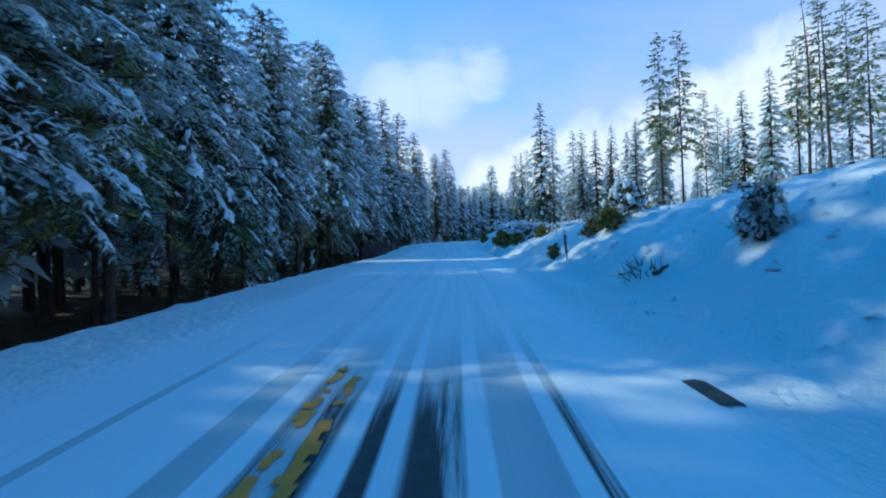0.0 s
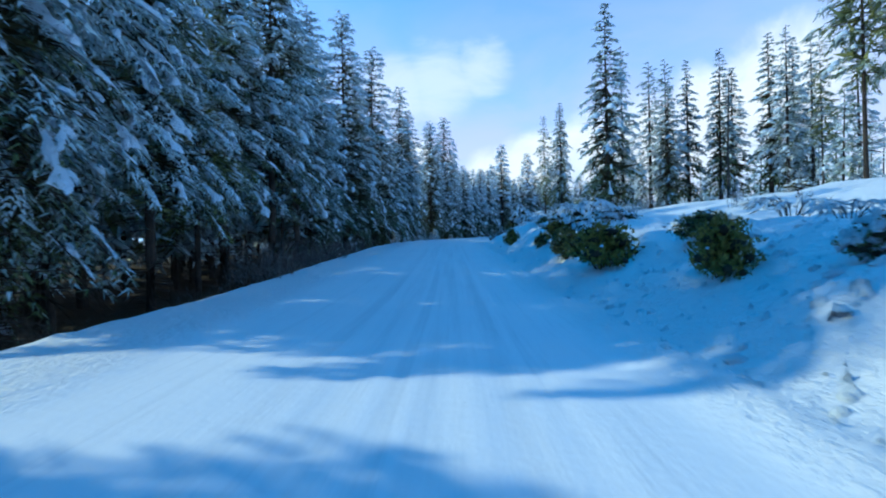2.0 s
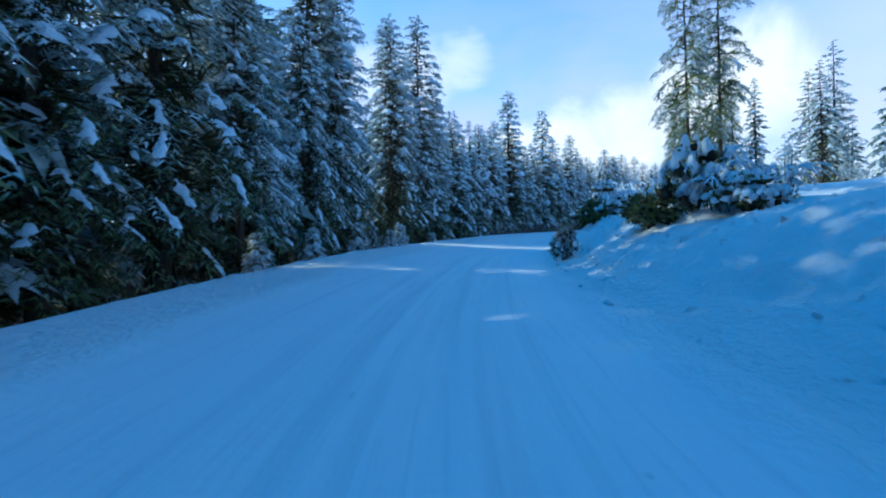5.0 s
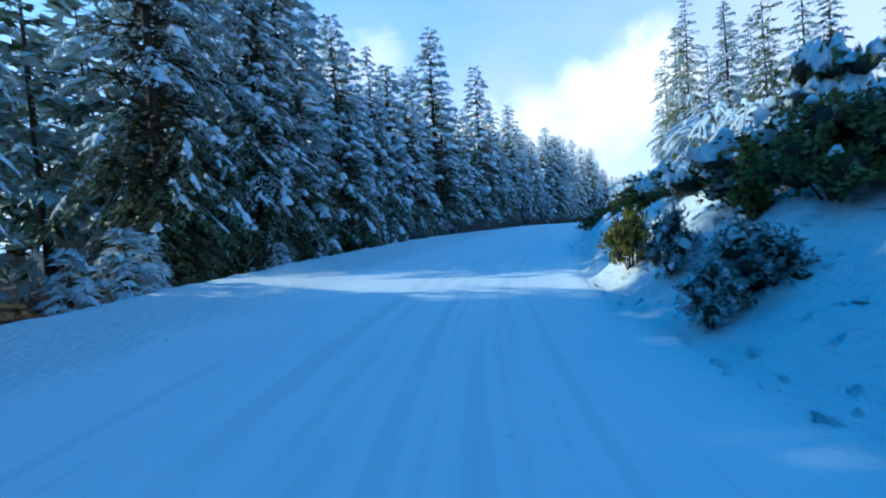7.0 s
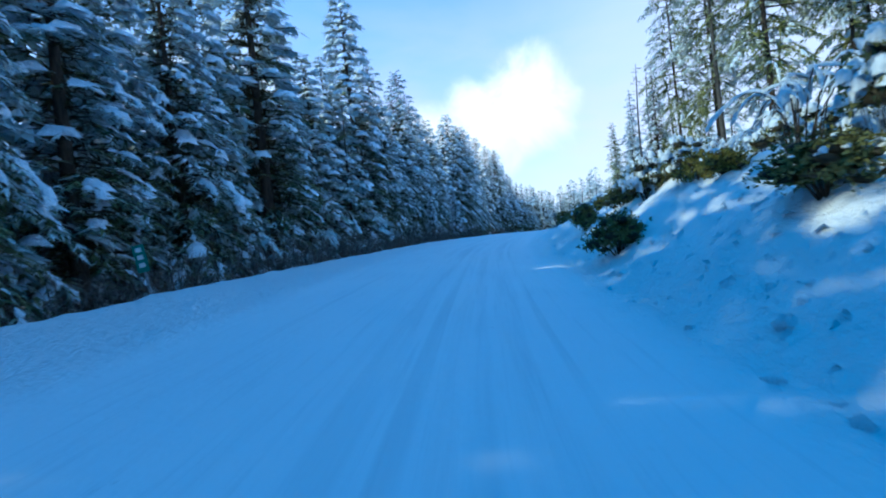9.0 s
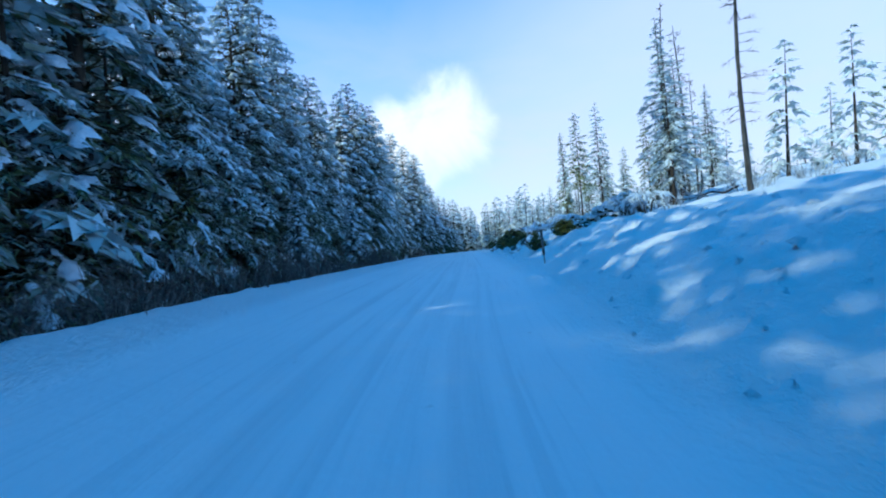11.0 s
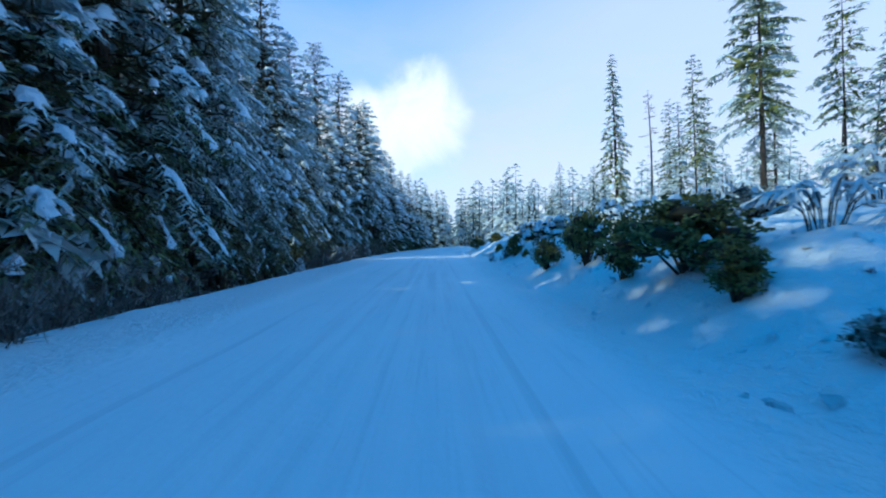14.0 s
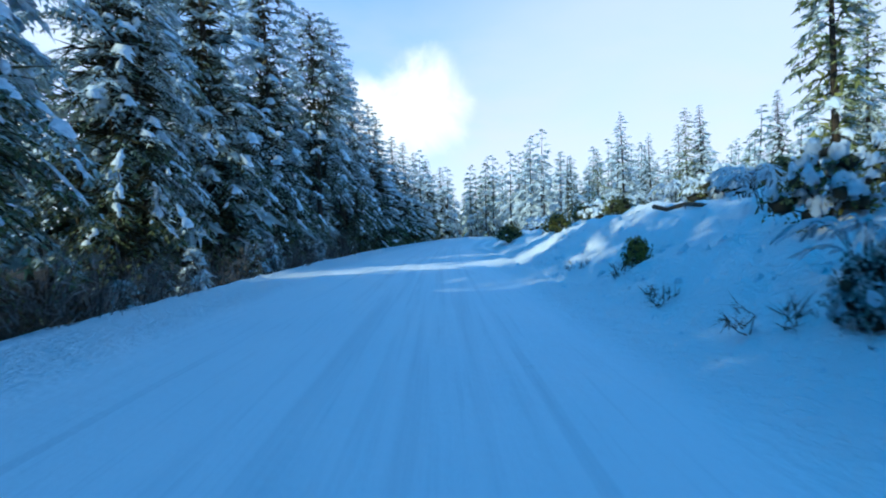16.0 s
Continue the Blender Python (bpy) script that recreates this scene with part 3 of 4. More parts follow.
    if courses:
        drift.append(snow_ridges(rng, courses, (0.165, 0.19, 0.28)[lod] * heap, (0.085, 0.10, 0.16)[lod] * heap))
    if pads:
        drift.append(lumps(rng, np.array(pads), np.array(pad_way), (0.17, 0.24, 0.42)[lod], (0.095, 0.13, 0.26)[lod], (0.06, 0.08, 0.14)[lod], 5, (0.7, 0.0, 0.0)[lod], pad_size))
    if drift:
        tagged(part("snow", raw_mesh("snow", *joined(drift), SNOW), top, "clumped white snow on the boughs"), kind="stuff")
    top["tall"] = tall
    return top


def snag(name, seed, tall, label):
    rng = np.random.default_rng(seed)
    top = tagged(new(name), label, "tree", "dead trees")
    zs = np.linspace(-0.5, tall, 9)
    pieces = [tube([(0.02 * z * math.sin(z * 0.3 + seed), 0.015 * z, z) for z in zs], [max(0.015, 0.115 * (1 - max(z, 0) / tall) ** 0.7 + 0.012) for z in zs], 7)]
    tp, tw = [], []
    for i in range(46):
        h = rng.uniform(0.25, 0.98) * tall
        a = rng.uniform(0, 6.28)
        L = rng.uniform(0.3, 1.0) * (1.5 * (1 - h / tall) + 0.35)
        p0 = np.array((0.02 * h * math.sin(h * 0.3 + seed), 0.015 * h, h))
        d = np.array((math.cos(a), math.sin(a), rng.uniform(-0.3, 0.2)))
        pieces.append(tube([p0, p0 + d * L * 0.5, p0 + d * L + np.array((0, 0, -0.12 * L))], [0.02, 0.012, 0.004], 3))
        for u in (0.5, 0.75, 1.0):
            tp.append(p0 + d * L * u)
            tw.append(d)
    part("trunk", raw_mesh("trunk", *joined(pieces), DEADWOOD), top)
    v, f = tufts(rng, np.array(tp), np.array(tw), 0.34, 0.028, 4, 0.5, 0.1)
    tagged(part("spray", raw_mesh("spray", v, f, TWIG, False), top, "fine rimed bare twigs"), kind="stuff")
    top["tall"] = tall
    return top


def shrub(name, seed, wide, tall, label, leaves, snow=40, leafy=300, blades=4, group="bank shrubs", leaf=0.09, stems=13, pad=1.0):
    """An evergreen shrub: stems fanning from the root, each with a few leafy heads round dark cores that paint in the
    inner shade, and snow lying on the heads.
    """
    rng = np.random.default_rng(seed)
    top = tagged(new(name), label, "shrub", group)
    pieces, core, tp, tw, sp, sw, sz = [], [], [], [], [], [], []
    heads = []
    for i in range(stems):
        a, k = 2.4 * i + rng.uniform(-0.5, 0.5), (i + 0.5) / stems
        out = np.array((math.cos(a), math.sin(a), 0.0))
        end = out * wide * 0.33 * k ** 0.55 * rng.uniform(0.75, 1.15) + np.array((0, 0, tall * (0.86 - 0.62 * k ** 1.3) * rng.uniform(0.8, 1.1)))
        mid = end * (0.45, 0.45, 0.62)
        pieces.append(tube([(0, 0, -0.25), mid, end], [0.026, 0.017, 0.007], 4))
        heads.append((end, rng.uniform(0.13, 0.20)))
        heads.append((end * rng.uniform(0.55, 0.75) + rng.normal(0, 0.07, 3) * (wide, wide, 0.4 * tall), rng.uniform(0.10, 0.17)))
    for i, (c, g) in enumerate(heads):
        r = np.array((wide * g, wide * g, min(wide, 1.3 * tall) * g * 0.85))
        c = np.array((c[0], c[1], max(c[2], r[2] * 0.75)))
        # rough ball inside each head, its dark colour stands for inner shade
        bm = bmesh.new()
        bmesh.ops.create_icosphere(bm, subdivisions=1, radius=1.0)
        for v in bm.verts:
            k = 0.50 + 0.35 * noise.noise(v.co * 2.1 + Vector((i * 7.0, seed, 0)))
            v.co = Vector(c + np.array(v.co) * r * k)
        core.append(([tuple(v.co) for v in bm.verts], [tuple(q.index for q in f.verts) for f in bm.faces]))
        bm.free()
        m = max(4, int(leafy / len(heads) * (g / 0.15) ** 2))
        d = unit(rng.normal(0, 1, (m, 3)))
        tp.append(c + d * r * rng.uniform(0.5, 1.12, (m, 1)))
        tw.append(d * 0.6 + unit(c + (0, 0, 0.3)) * 0.5 + rng.normal(0, 0.3, (m, 3)))
        for j in range(rng.poisson(snow / len(heads))):
            d = rng.normal(0, 1, 3)
            d[2] = abs(d[2]) * 1.4 + 0.3
            d = unit(d)
            sp.append(c + d * r * rng.uniform(0.75, 1.02))
            sw.append(np.cross(d, rng.normal(0, 1, 3)) * (1, 1, 0.4))
            sz.append(g / 0.15)
    tagged(part("stem", raw_mesh("stem", *joined(pieces), BARK), top), kind="stuff")
    tagged(part("heart", raw_mesh("heart", *joined(core), SHRUB_SHADE), top, "dark core balls, the shrub's inner shade painted in"), kind="stuff")
    v, f = leaf_sprays(rng, np.vstack(tp), np.vstack(tw), leaf, blades)
    tagged(part("foliage", raw_mesh("foliage", v, f, leaves, False), top), kind="stuff")
    if sp:
        v, f = lumps(rng, np.array(sp), np.array(sw), 0.10 * pad, 0.09 * pad, 0.075 * pad, 5, 0.8, np.array(sz))
        tagged(part("snow", raw_mesh("snow", v, f, SNOW), top, "snow lying on the leaves"), kind="stuff")
    top["tall"], top["wide"] = tall, wide
    return top


def laden_brush(name, seed, wide, tall, label, arches=15):
    """Leafless brush bowed down by snow: arching stems with side shoots, a ridge of snow on each."""
    rng = np.random.default_rng(seed)
    top = tagged(new(name), label, "brush", "snow-laden brush")
    pieces, courses = [], []
    for i in range(arches):
        a, far, high = 2.4 * i + rng.uniform(-0.5, 0.5), wide * 0.5 * rng.uniform(0.5, 1.1), tall * rng.uniform(0.5, 1.0)
        out, side = np.array((math.cos(a), math.sin(a), 0.0)), np.array((-math.sin(a), math.cos(a), 0.0))
        root, sway = out * wide * 0.12 * rng.random(), rng.uniform(-0.3, 0.3) * far

        def arch(u):
            u = np.asarray(u, float)[..., None]
            return root + out * far * u ** 1.3 + side * sway * u * u + np.array((0, 0, high)) * np.sin(2.45 * u ** 0.85)
        pieces.append(tube(list(arch(np.linspace(0, 1, 6))), [0.017, 0.015, 0.012, 0.010, 0.007, 0.004], 3))
        courses.append((arch(np.linspace(0.22, 1.0, 8)) + np.array((0, 0, 0.02)), rng.uniform(0.7, 1.3)))
        for j in range(4):
            u = rng.uniform(0.3, 0.9)
            p, d = arch(u), unit(arch(u + 0.05) - arch(u) + side * rng.choice((-1, 1)) * 0.05 * far) * far * rng.uniform(0.25, 0.55)
            q = p + d * np.array((1, 1, 0.6)) * np.linspace(0, 1, 4)[:, None] + np.array((0, 0, -0.18)) * np.linspace(0, 1, 4)[:, None] ** 2
            pieces.append(tube(list(q[[0, 2, 3]]), [0.008, 0.006, 0.003], 3))
            courses.append((q + np.array((0, 0, 0.02)), rng.uniform(0.5, 0.95)))
    tagged(part("stem", raw_mesh("stem", *joined(pieces), BARK), top), kind="stuff")
    tagged(part("snow", raw_mesh("snow", *snow_ridges(rng, courses, 0.062, 0.062), SNOW), top, "ridges of snow along the bowed stems"), kind="stuff")
    top["tall"], top["wide"] = tall, wide
    return top


def leaf_sprays(rng, at, way, leaf, blades):
    """Small pointed leaves, a few at each twig's end."""
    at, way = np.repeat(at, blades, 0), np.repeat(way, blades, 0)
    n = len(at)
    d = unit(way + rng.normal(0, 0.65, (n, 3)))
    side = unit(np.cross(d, rng.normal(0, 1, (n, 3))))
    ln, wd = leaf * rng.uniform(0.7, 1.3, (n, 1)), leaf * rng.uniform(0.30, 0.46, (n, 1))
    at = at + rng.normal(0, leaf * 0.4, (n, 3))
    v = np.stack((at - side * wd, at + d * ln, at + side * wd), 1).reshape(-1, 3)
    return v, [(3 * i, 3 * i + 1, 3 * i + 2) for i in range(n)]


def brush(name, seed, wide, tall, label, twigs, count=70, group="roadside brush"):
    """Leafless brush: many thin stems fanning up from the ground, each with a few fine twigs."""
    rng = np.random.default_rng(seed)
    top = tagged(new(name), label, "brush", group)
    pieces, tp, tw = [], [], []
    for i in range(count // 5):
        a, r = rng.uniform(0, 6.28), wide * 0.3 * rng.random() ** 0.5
        foot = np.array((math.cos(a) * r, math.sin(a) * r, -0.1))
        tip = foot + np.array((math.cos(a) * wide * rng.uniform(0.05, 0.3), math.sin(a) * wide * rng.uniform(0.05, 0.3), tall * rng.uniform(0.5, 1.0)))
        bend = (foot + tip) / 2 + rng.normal(0, 0.06, 3)
        pieces.append(tube([foot, bend, tip], [0.014, 0.009, 0.003], 3))
        for j in range(8):
            u = rng.uniform(0.25, 1.0)
            tp.append(foot + (tip - foot) * u + rng.normal(0, 0.05, 3))
            tw.append((tip - foot) / np.linalg.norm(tip - foot) + rng.normal(0, 0.5, 3))
    tagged(part("stem", raw_mesh("stem", *joined(pieces), BARK), top), kind="stuff")
    v, f = tufts(rng, np.array(tp), np.array(tw), 0.34, 0.021, 3, 0.5, 0.0)
    tagged(part("spray", raw_mesh("spray", v, f, twigs, False), top), kind="stuff")
    top["tall"], top["wide"] = tall, wide
    return top


# ---- kinds of plant, built once ----
KIND = {}


def kind(key, ob):
    KIND[key] = [ob, False]


def stand(key, m):
    """Set the kind's own plant at the pose m the first time, a copy each time after."""
    ob, used = KIND[key]
    if used:
        ob = copy_thing(ob, m)
    KIND[key][1] = True
    ob.matrix_basis = m
    return ob


LEAN = radians(2.8)      # the trees lean a little downhill, along the first straight


def plant(key, s, u, tall, turn=0.0, wide=1.0, sink=0.1):
    """Stand a plant of that kind at station s, offset u; tall: metres; wide: girth against its height."""
    p, k = place(s, u), tall / KIND[key][0]["tall"]
    m = Matrix.Translation((p.x, p.y - 0.4 * tall * math.sin(LEAN), p.z - sink)) @ Matrix.Rotation(-LEAN, 4, "X") @ Matrix.Rotation(turn, 4, "Z") @ Matrix.Diagonal((k * wide, k * wide, k, 1))
    return stand(key, m)


def bush(key, s, u, wide, tall, turn=0.0):
    if key in ("olive", "dark") and tall > 0.85 * wide:
        key = "tall_" + key
    p, ob = place(s, u), KIND[key][0]
    k = wide / ob["wide"]
    return stand(key, Matrix.Translation((p.x, p.y, p.z - 0.05)) @ Matrix.Rotation(turn, 4, "Z") @ Matrix.Diagonal((k, k, tall / ob["tall"], 1)))


kind("fir_a", conifer("fir", 11, 15, 2.8, 1.0, 30, 6, SNOWY_FIR, "tall green fir loaded with clumps of snow", 0.62, 5.2, 2.6, 0.55, 0, 0.2, cover=0.95, heap=1.5))
kind("fir_b", conifer("fir", 12, 14, 2.7, 0.5, 30, 6, SNOWY_FIR, "dense conical fir with heavy snow on every bough", 0.78, 5.6, 3.0, 0.68, 0, 0.2, cover=0.98, open_low=0.35, heap=1.3))
kind("pine_a", conifer("pine", 13, 16, 2.8, 3.8, 21, 6, PINE, "tall pine with a bare lower trunk and snowy boughs", 0.55, 7.0, 1.4, 0.42, 0, 0.35, 22, cover=0.45, girth=0.75))
kind("pine_b", conifer("pine", 14, 17, 3.3, 2.4, 28, 6, FIR, "dark pine with drooping snow-laden boughs", 0.55, 4.9, 2.8, 0.68, 0, 0.28, 30, cover=0.85, hang=0.55, heap=1.1))
kind("pine_c", conifer("pine", 16, 16, 3.4, 5.0, 25, 6, FIR, "dark pine with bare lower trunk and snowy crown", 0.5, 4.9, 2.8, 0.58, 0, 0.28, 46, cover=0.85, hang=0.5, heap=1.1))
kind("tall_fir", conifer("fir", 15, 21, 3.5, 1.8, 34, 6, SNOWY_FIR, "very tall snowy fir above its neighbours", 0.50, 3.4, 1.8, 0.58, 0, 0.2, cover=0.92, heap=1.3))
kind("mid_fir_a", conifer("fir", 21, 15, 2.7, 0.9, 22, 5, SNOWY_FIR, "snow-dusted conical fir in the forest", 0.78, 7.0, 1.8, 0.55, 1, 0.2, cover=0.9))
kind("mid_fir_b", conifer("fir", 22, 15, 2.2, 1.2, 22, 5, FIR, "slender snowy fir with a pointed top", 0.8, 7.0, 1.6, 0.5, 1, 0.2, cover=0.85))
kind("mid_pine", conifer("pine", 23, 16, 2.3, 4.6, 19, 5, PINE, "sunlit pine with bare lower trunk and light snow", 0.62, 7.0, 0.7, 0.3, 1, 0.4, 14, cover=0.4, girth=0.62, open_low=0.6))
kind("mid_rimed", conifer("pine", 24, 15, 2.3, 2.2, 20, 5, FROSTED, "pale pine covered in white rime", 0.75, 7.0, 1.6, 0.35, 1, 0.35, 10, open_low=0.7))
kind("spire", conifer("spruce", 25, 15, 1.75, 0.8, 26, 6, SNOWY_FIR, "narrow spire-shaped spruce with snowy boughs", 0.50, 7.0, 1.8, 0.6, 0, 0.2, cover=0.97, open_low=0.35, heap=1.55))
kind("sapling", conifer("sapling", 41, 2.6, 0.8, 0.12, 12, 6, FROSTED, "small snow-covered young fir by the road", 0.9, 9.0, 1.0, 0.4, 1, group="saplings"))
kind("snag_a", snag("dead_tree", 51, 13, "dead grey trunk with bare rimed twigs"))
kind("snag_b", snag("dead_tree", 53, 14, "tall bare trunk of a dead pine"))
kind("green_spire", conifer("spruce", 28, 15, 2.0, 0.8, 26, 6, PINE, "sunlit green spruce with light snow", 0.85, 7.0, 1.6, 0.5, 1, 0.25, cover=0.6, open_low=0.7))
kind("olive", shrub("shrub", 61, 2.2, 1.0, "olive-green shrub with little snow", OLIVE, 10, 620, 4, leaf=0.095, pad=0.55))
kind("tall_olive", shrub("shrub", 71, 1.1, 1.4, "upright olive-green shrub with little snow", OLIVE, 5, 620, 4, leaf=0.07, pad=0.55))
kind("tall_dark", shrub("shrub", 72, 1.3, 1.5, "upright dark green shrub on the snowy bank", LEAF, 8, 850, 4, leaf=0.07, pad=0.55))
kind("snowy", shrub("shrub", 62, 2.4, 1.1, "snow-laden shrub with dark leaves showing beneath", LEAF, 230, 280, 3, leaf=0.09, stems=11, pad=1.15))
kind("dark", shrub("shrub", 64, 2.0, 1.4, "dense dark green shrub on the snowy bank", LEAF, 14, 640, 4, leaf=0.088, pad=0.55))
kind("blue", shrub("shrub", 65, 1.8, 1.1, "rime-grey shrub half buried in snow", RIMED_LEAF, 24, 560, 4, leaf=0.075))
kind("laden", laden_brush("brush", 69, 3.0, 1.8, "leafless brush bowed under thick ridges of snow"))
kind("brush_a", brush("brush", 63, 2.2, 1.2, "dark leafless brush at the road's edge", TWIG))
kind("brush_b", brush("brush", 67, 2.4, 1.5, "grey leafless brush along the forest edge", GREY_TWIG, 125))
kind("rimed_brush", brush("brush", 68, 1.8, 1.2, "rime-white leafless brush on the plateau", RIMED_TWIG, 80, "rimed brush"))
kind("twigs", brush("brushwood", 66, 1.2, 0.5, "bare twigs poking through the snow", TWIG, 30, "twigs in snow"))

rng = random.Random(5)
turn = lambda: rng.uniform(0, 6.28)

# left-hand forest, front row: station, offset, height
LEFT_A = [(3.0, -9.6, 15), (8.0, -9.0, 14), (12.2, -9.2, 15), (16.0, -9.8, 16), (18.0, -9.2, 14), (23.5, -9.5, 15), (25.8, -9.6, 15), (28.5, -9.5, 13.5), (32.5, -9.0, 16.6), (34.5, -10.4, 15), (37.4, -10.6, 19), (39.2, -9.5, 15),
          (43.5, -10.2, 14.5), (47.0, -11, 17.3), (50.6, -10, 18.8), (56, -10.4, 17), (61.2, -11, 20.7), (66.5, -10, 23), (71.0, -10.6, 19), (75.2, -10, 23), (85.7, -11, 22.8), (88.0, -10.4, 20), (93.5, -10.5, 19.4), (97.4, -11.4, 21), (101.0, -11, 22.5), (99.2, -9.8, 14)]
LEFT_B = [(76.7, -9.2, 13), (79.5, -11, 15), (83.0, -9.8, 14), (89.9, -12.2, 19.5), (103.4, -10.4, 16.4), (106.5, -10, 14.6), (108.9, -10.8, 14), (111.2, -10.2, 14.8), (115.0, -9.9, 14.6), (117.6, -11, 15.6), (120.2, -10.5, 14.6),
          (122.8, -11.3, 15.8), (126.2, -10.6, 20.3), (129.2, -11.4, 14.5), (132.2, -11, 14), (135.2, -11.4, 15), (138.2, -10.8, 20.2), (144.5, -10.8, 14), (151, -10.5, 18.3), (157, -10.8, 14.5), (163, -10.4, 15), (166.6, -10.6, 16)]
LEFT_C = [(170, -10.5, 17.9), (173, -9.6, 17), (176.5, -10, 14.5), (178.8, -11.2, 17.5), (184.6, -11, 19), (180.7, -9.5, 9.5), (186.7, -10.8, 15), (190.5, -11.4, 18.2), (193.5, -11.2, 14), (198.4, -11.2, 20), (203, -10, 19), (210.5, -9.5, 18),
          (218, -10, 22.5), (222, -9.6, 19), (227, -9.5, 17.5), (231, -9.8, 17), (237, -9.5, 15.8), (242, -9.4, 16), (248, -9.6, 15.5), (255, -9.6, 15.5), (262, -9.4, 15)]


# breaks in the forest through which the low sun reaches the road: station, half width
# stretches where the forest behind is low enough for the sun to reach the bank
LOW_FOREST = [(24, 34), (72, 79), (89, 98), (178, 198)]
BREAKS = [(5.0, -0.4), (17.2, -0.7), (28.8, 0.9), (35.2, -1.0), (42, -0.8), (53, -1.0), (75.2, -0.3), (93.8, 1.1), (188.6, -0.8), (193.6, 1.5)]


def low_forest(s):
    return any(a < s < b for a, b in LOW_FOREST)


def sunlit_gap(s, u, radius):
    """True where a tree would close one of the breaks, seen along the sun's bearing."""
    p = place(s, u)
    way = Vector((SUN_WAY.x, SUN_WAY.y)).normalized()
    for at, half in BREAKS:
        c, n = on_line(at)
        d = Vector((p.x - c[0] - n.x * -1.0, p.y - c[1] - n.y * -1.0))
        if d.dot(way) > 0 and abs(d.cross(way)) < half + radius:
            return True
    return False


def clear_of_breaks(s, u, radius):
    """The station nearest to s where a tree of the front row leaves the breaks open."""
    for k in range(40):
        for d in (0.25 * k, -0.25 * k):
            if not sunlit_gap(s + d, u, radius):
                return s + d
    return s


def left_forest():
    order = ("spire", "fir_b", "spire", "fir_a", "spire")
    laden = ("pine_b", "pine_c", "fir_a", "pine_b", "pine_c")
    columns = ("spire", "fir_a", "spire", "fir_b", "spire")
    early = ("pine_c", "pine_c", "pine_a", "pine_c", "pine_b")
    i = 0
    for s, u, h in LEFT_A + LEFT_B + LEFT_C:
        key = early[i % 5] if s < 58 else order[i % 5] if 118 < s < 166 else columns[i % 5] if 101 < s <= 118 else laden[i % 5]
        if h > 18:
            key = "pine_c" if s < 58 else "spire" if 118 < s < 140 else "tall_fir"
        if s > 224:
            key = "mid_fir_a"
        i += 1
        u -= 1.0 if 112 < s < 166 else 0.0
        plant(key, clear_of_breaks(s, u, 1.7), u, h * (1.08 if 118 < s < 215 else 1.0), turn(), rng.uniform(0.95, 1.15) * (1.25 if key in ("spire", "mid_fir_a") else 1.0))
    # fill behind and between, lower than the leaders
    for lo, hi, gap, tall in ((4.2, 6.4, 3.6, (11.0, 14.0)),):
        s = -26.0
        while s < 240:
            u = table(EDGE, s) - rng.uniform(lo, hi)
            keys = ("mid_pine",) if s < 60 else ("mid_fir_a", "mid_fir_b", "mid_pine")
            if not sunlit_gap(s, u, 2.3):
                plant(rng.choice(keys), s, u, rng.uniform(*tall) if not (low_forest(s) or 98 < s < 166) else rng.uniform(8.5, 11.0), turn(), rng.uniform(1.0, 1.3))
            s += gap * rng.uniform(0.6, 1.4) * (1.0 if s < 60 else 1.5)
    s = -24.0
    while s < 0:
        if not sunlit_gap(s, -9.5, 1.2):
            plant(rng.choice(("mid_fir_a", "mid_fir_b")), s, -9.5 + rng.uniform(-1, 1), rng.uniform(13, 16), turn())
        s += 2.6
    # young firs that stand out before the row
    for s, u, h in ((107.2, -9.0, 5.2), (160.2, -8.7, 7.2), (109.5, -9.2, 3.4), (88.8, -8.8, 3.2), (148, -8.6, 6.0)):
        plant("fir_b", s, u, h, turn(), 1.25)
    plant("green_spire", 194.6, -7.6, 3.4, 1.0, 1.5)
    plant("green_spire", 198.5, -8.0, 2.6, 2.0, 1.6)
    for s, u, h in ((190.0, -7.5, 2.2), (196.5, -7.7, 2.5), (81, -8.4, 2.2), (86.5, -8.6, 2.8), (90.5, -8.3, 2.0), (98, -8.4, 1.7), (203, -7.4, 2.0), (187, -7.6, 1.6), (76, -8.0, 1.9), (91.6, -8.1, 2.2), (92.4, -8.3, 2.1), (62, -7.9, 1.7)):
        plant("sapling", s, u, h, turn(), rng.uniform(0.9, 1.2))
    s = -5.0
    while s < 215:
        plant("sapling" if rng.random() < (0.06 if s < 62 else 0.2) else "brush_a", s, table(EDGE, s) - rng.uniform(0.7, 2.4), rng.uniform(0.5, 1.3), turn(), 1.1)
        s += rng.uniform(1.2, 2.4)
    # undergrowth where the forest is open to the sun
    for at, half in BREAKS:
        for i in range(int(9 * half)):
            d = rng.uniform(1.0, 9.0)
            key = rng.choice(("brush_b", "sapling", "brush_a"))
            s = at + d * 0.25 + rng.uniform(-half - 1.5, half + 1.5)
            plant(key, s, table(EDGE, s) - 0.6 - d, rng.uniform(0.9, 1.3 + 0.15 * d), turn(), 1.2)
    for a, b, gap in ((40, 66, 1.0), (112, 168, 0.8), (180, 206, 1.2)):
        s = a
        while s < b:
            plant("brush_b", s, table(EDGE, s) - rng.uniform(0.6, 2.2), rng.uniform(1.2, 2.2), turn(), 1.0)
            s += gap * rng.uniform(0.6, 1.4)


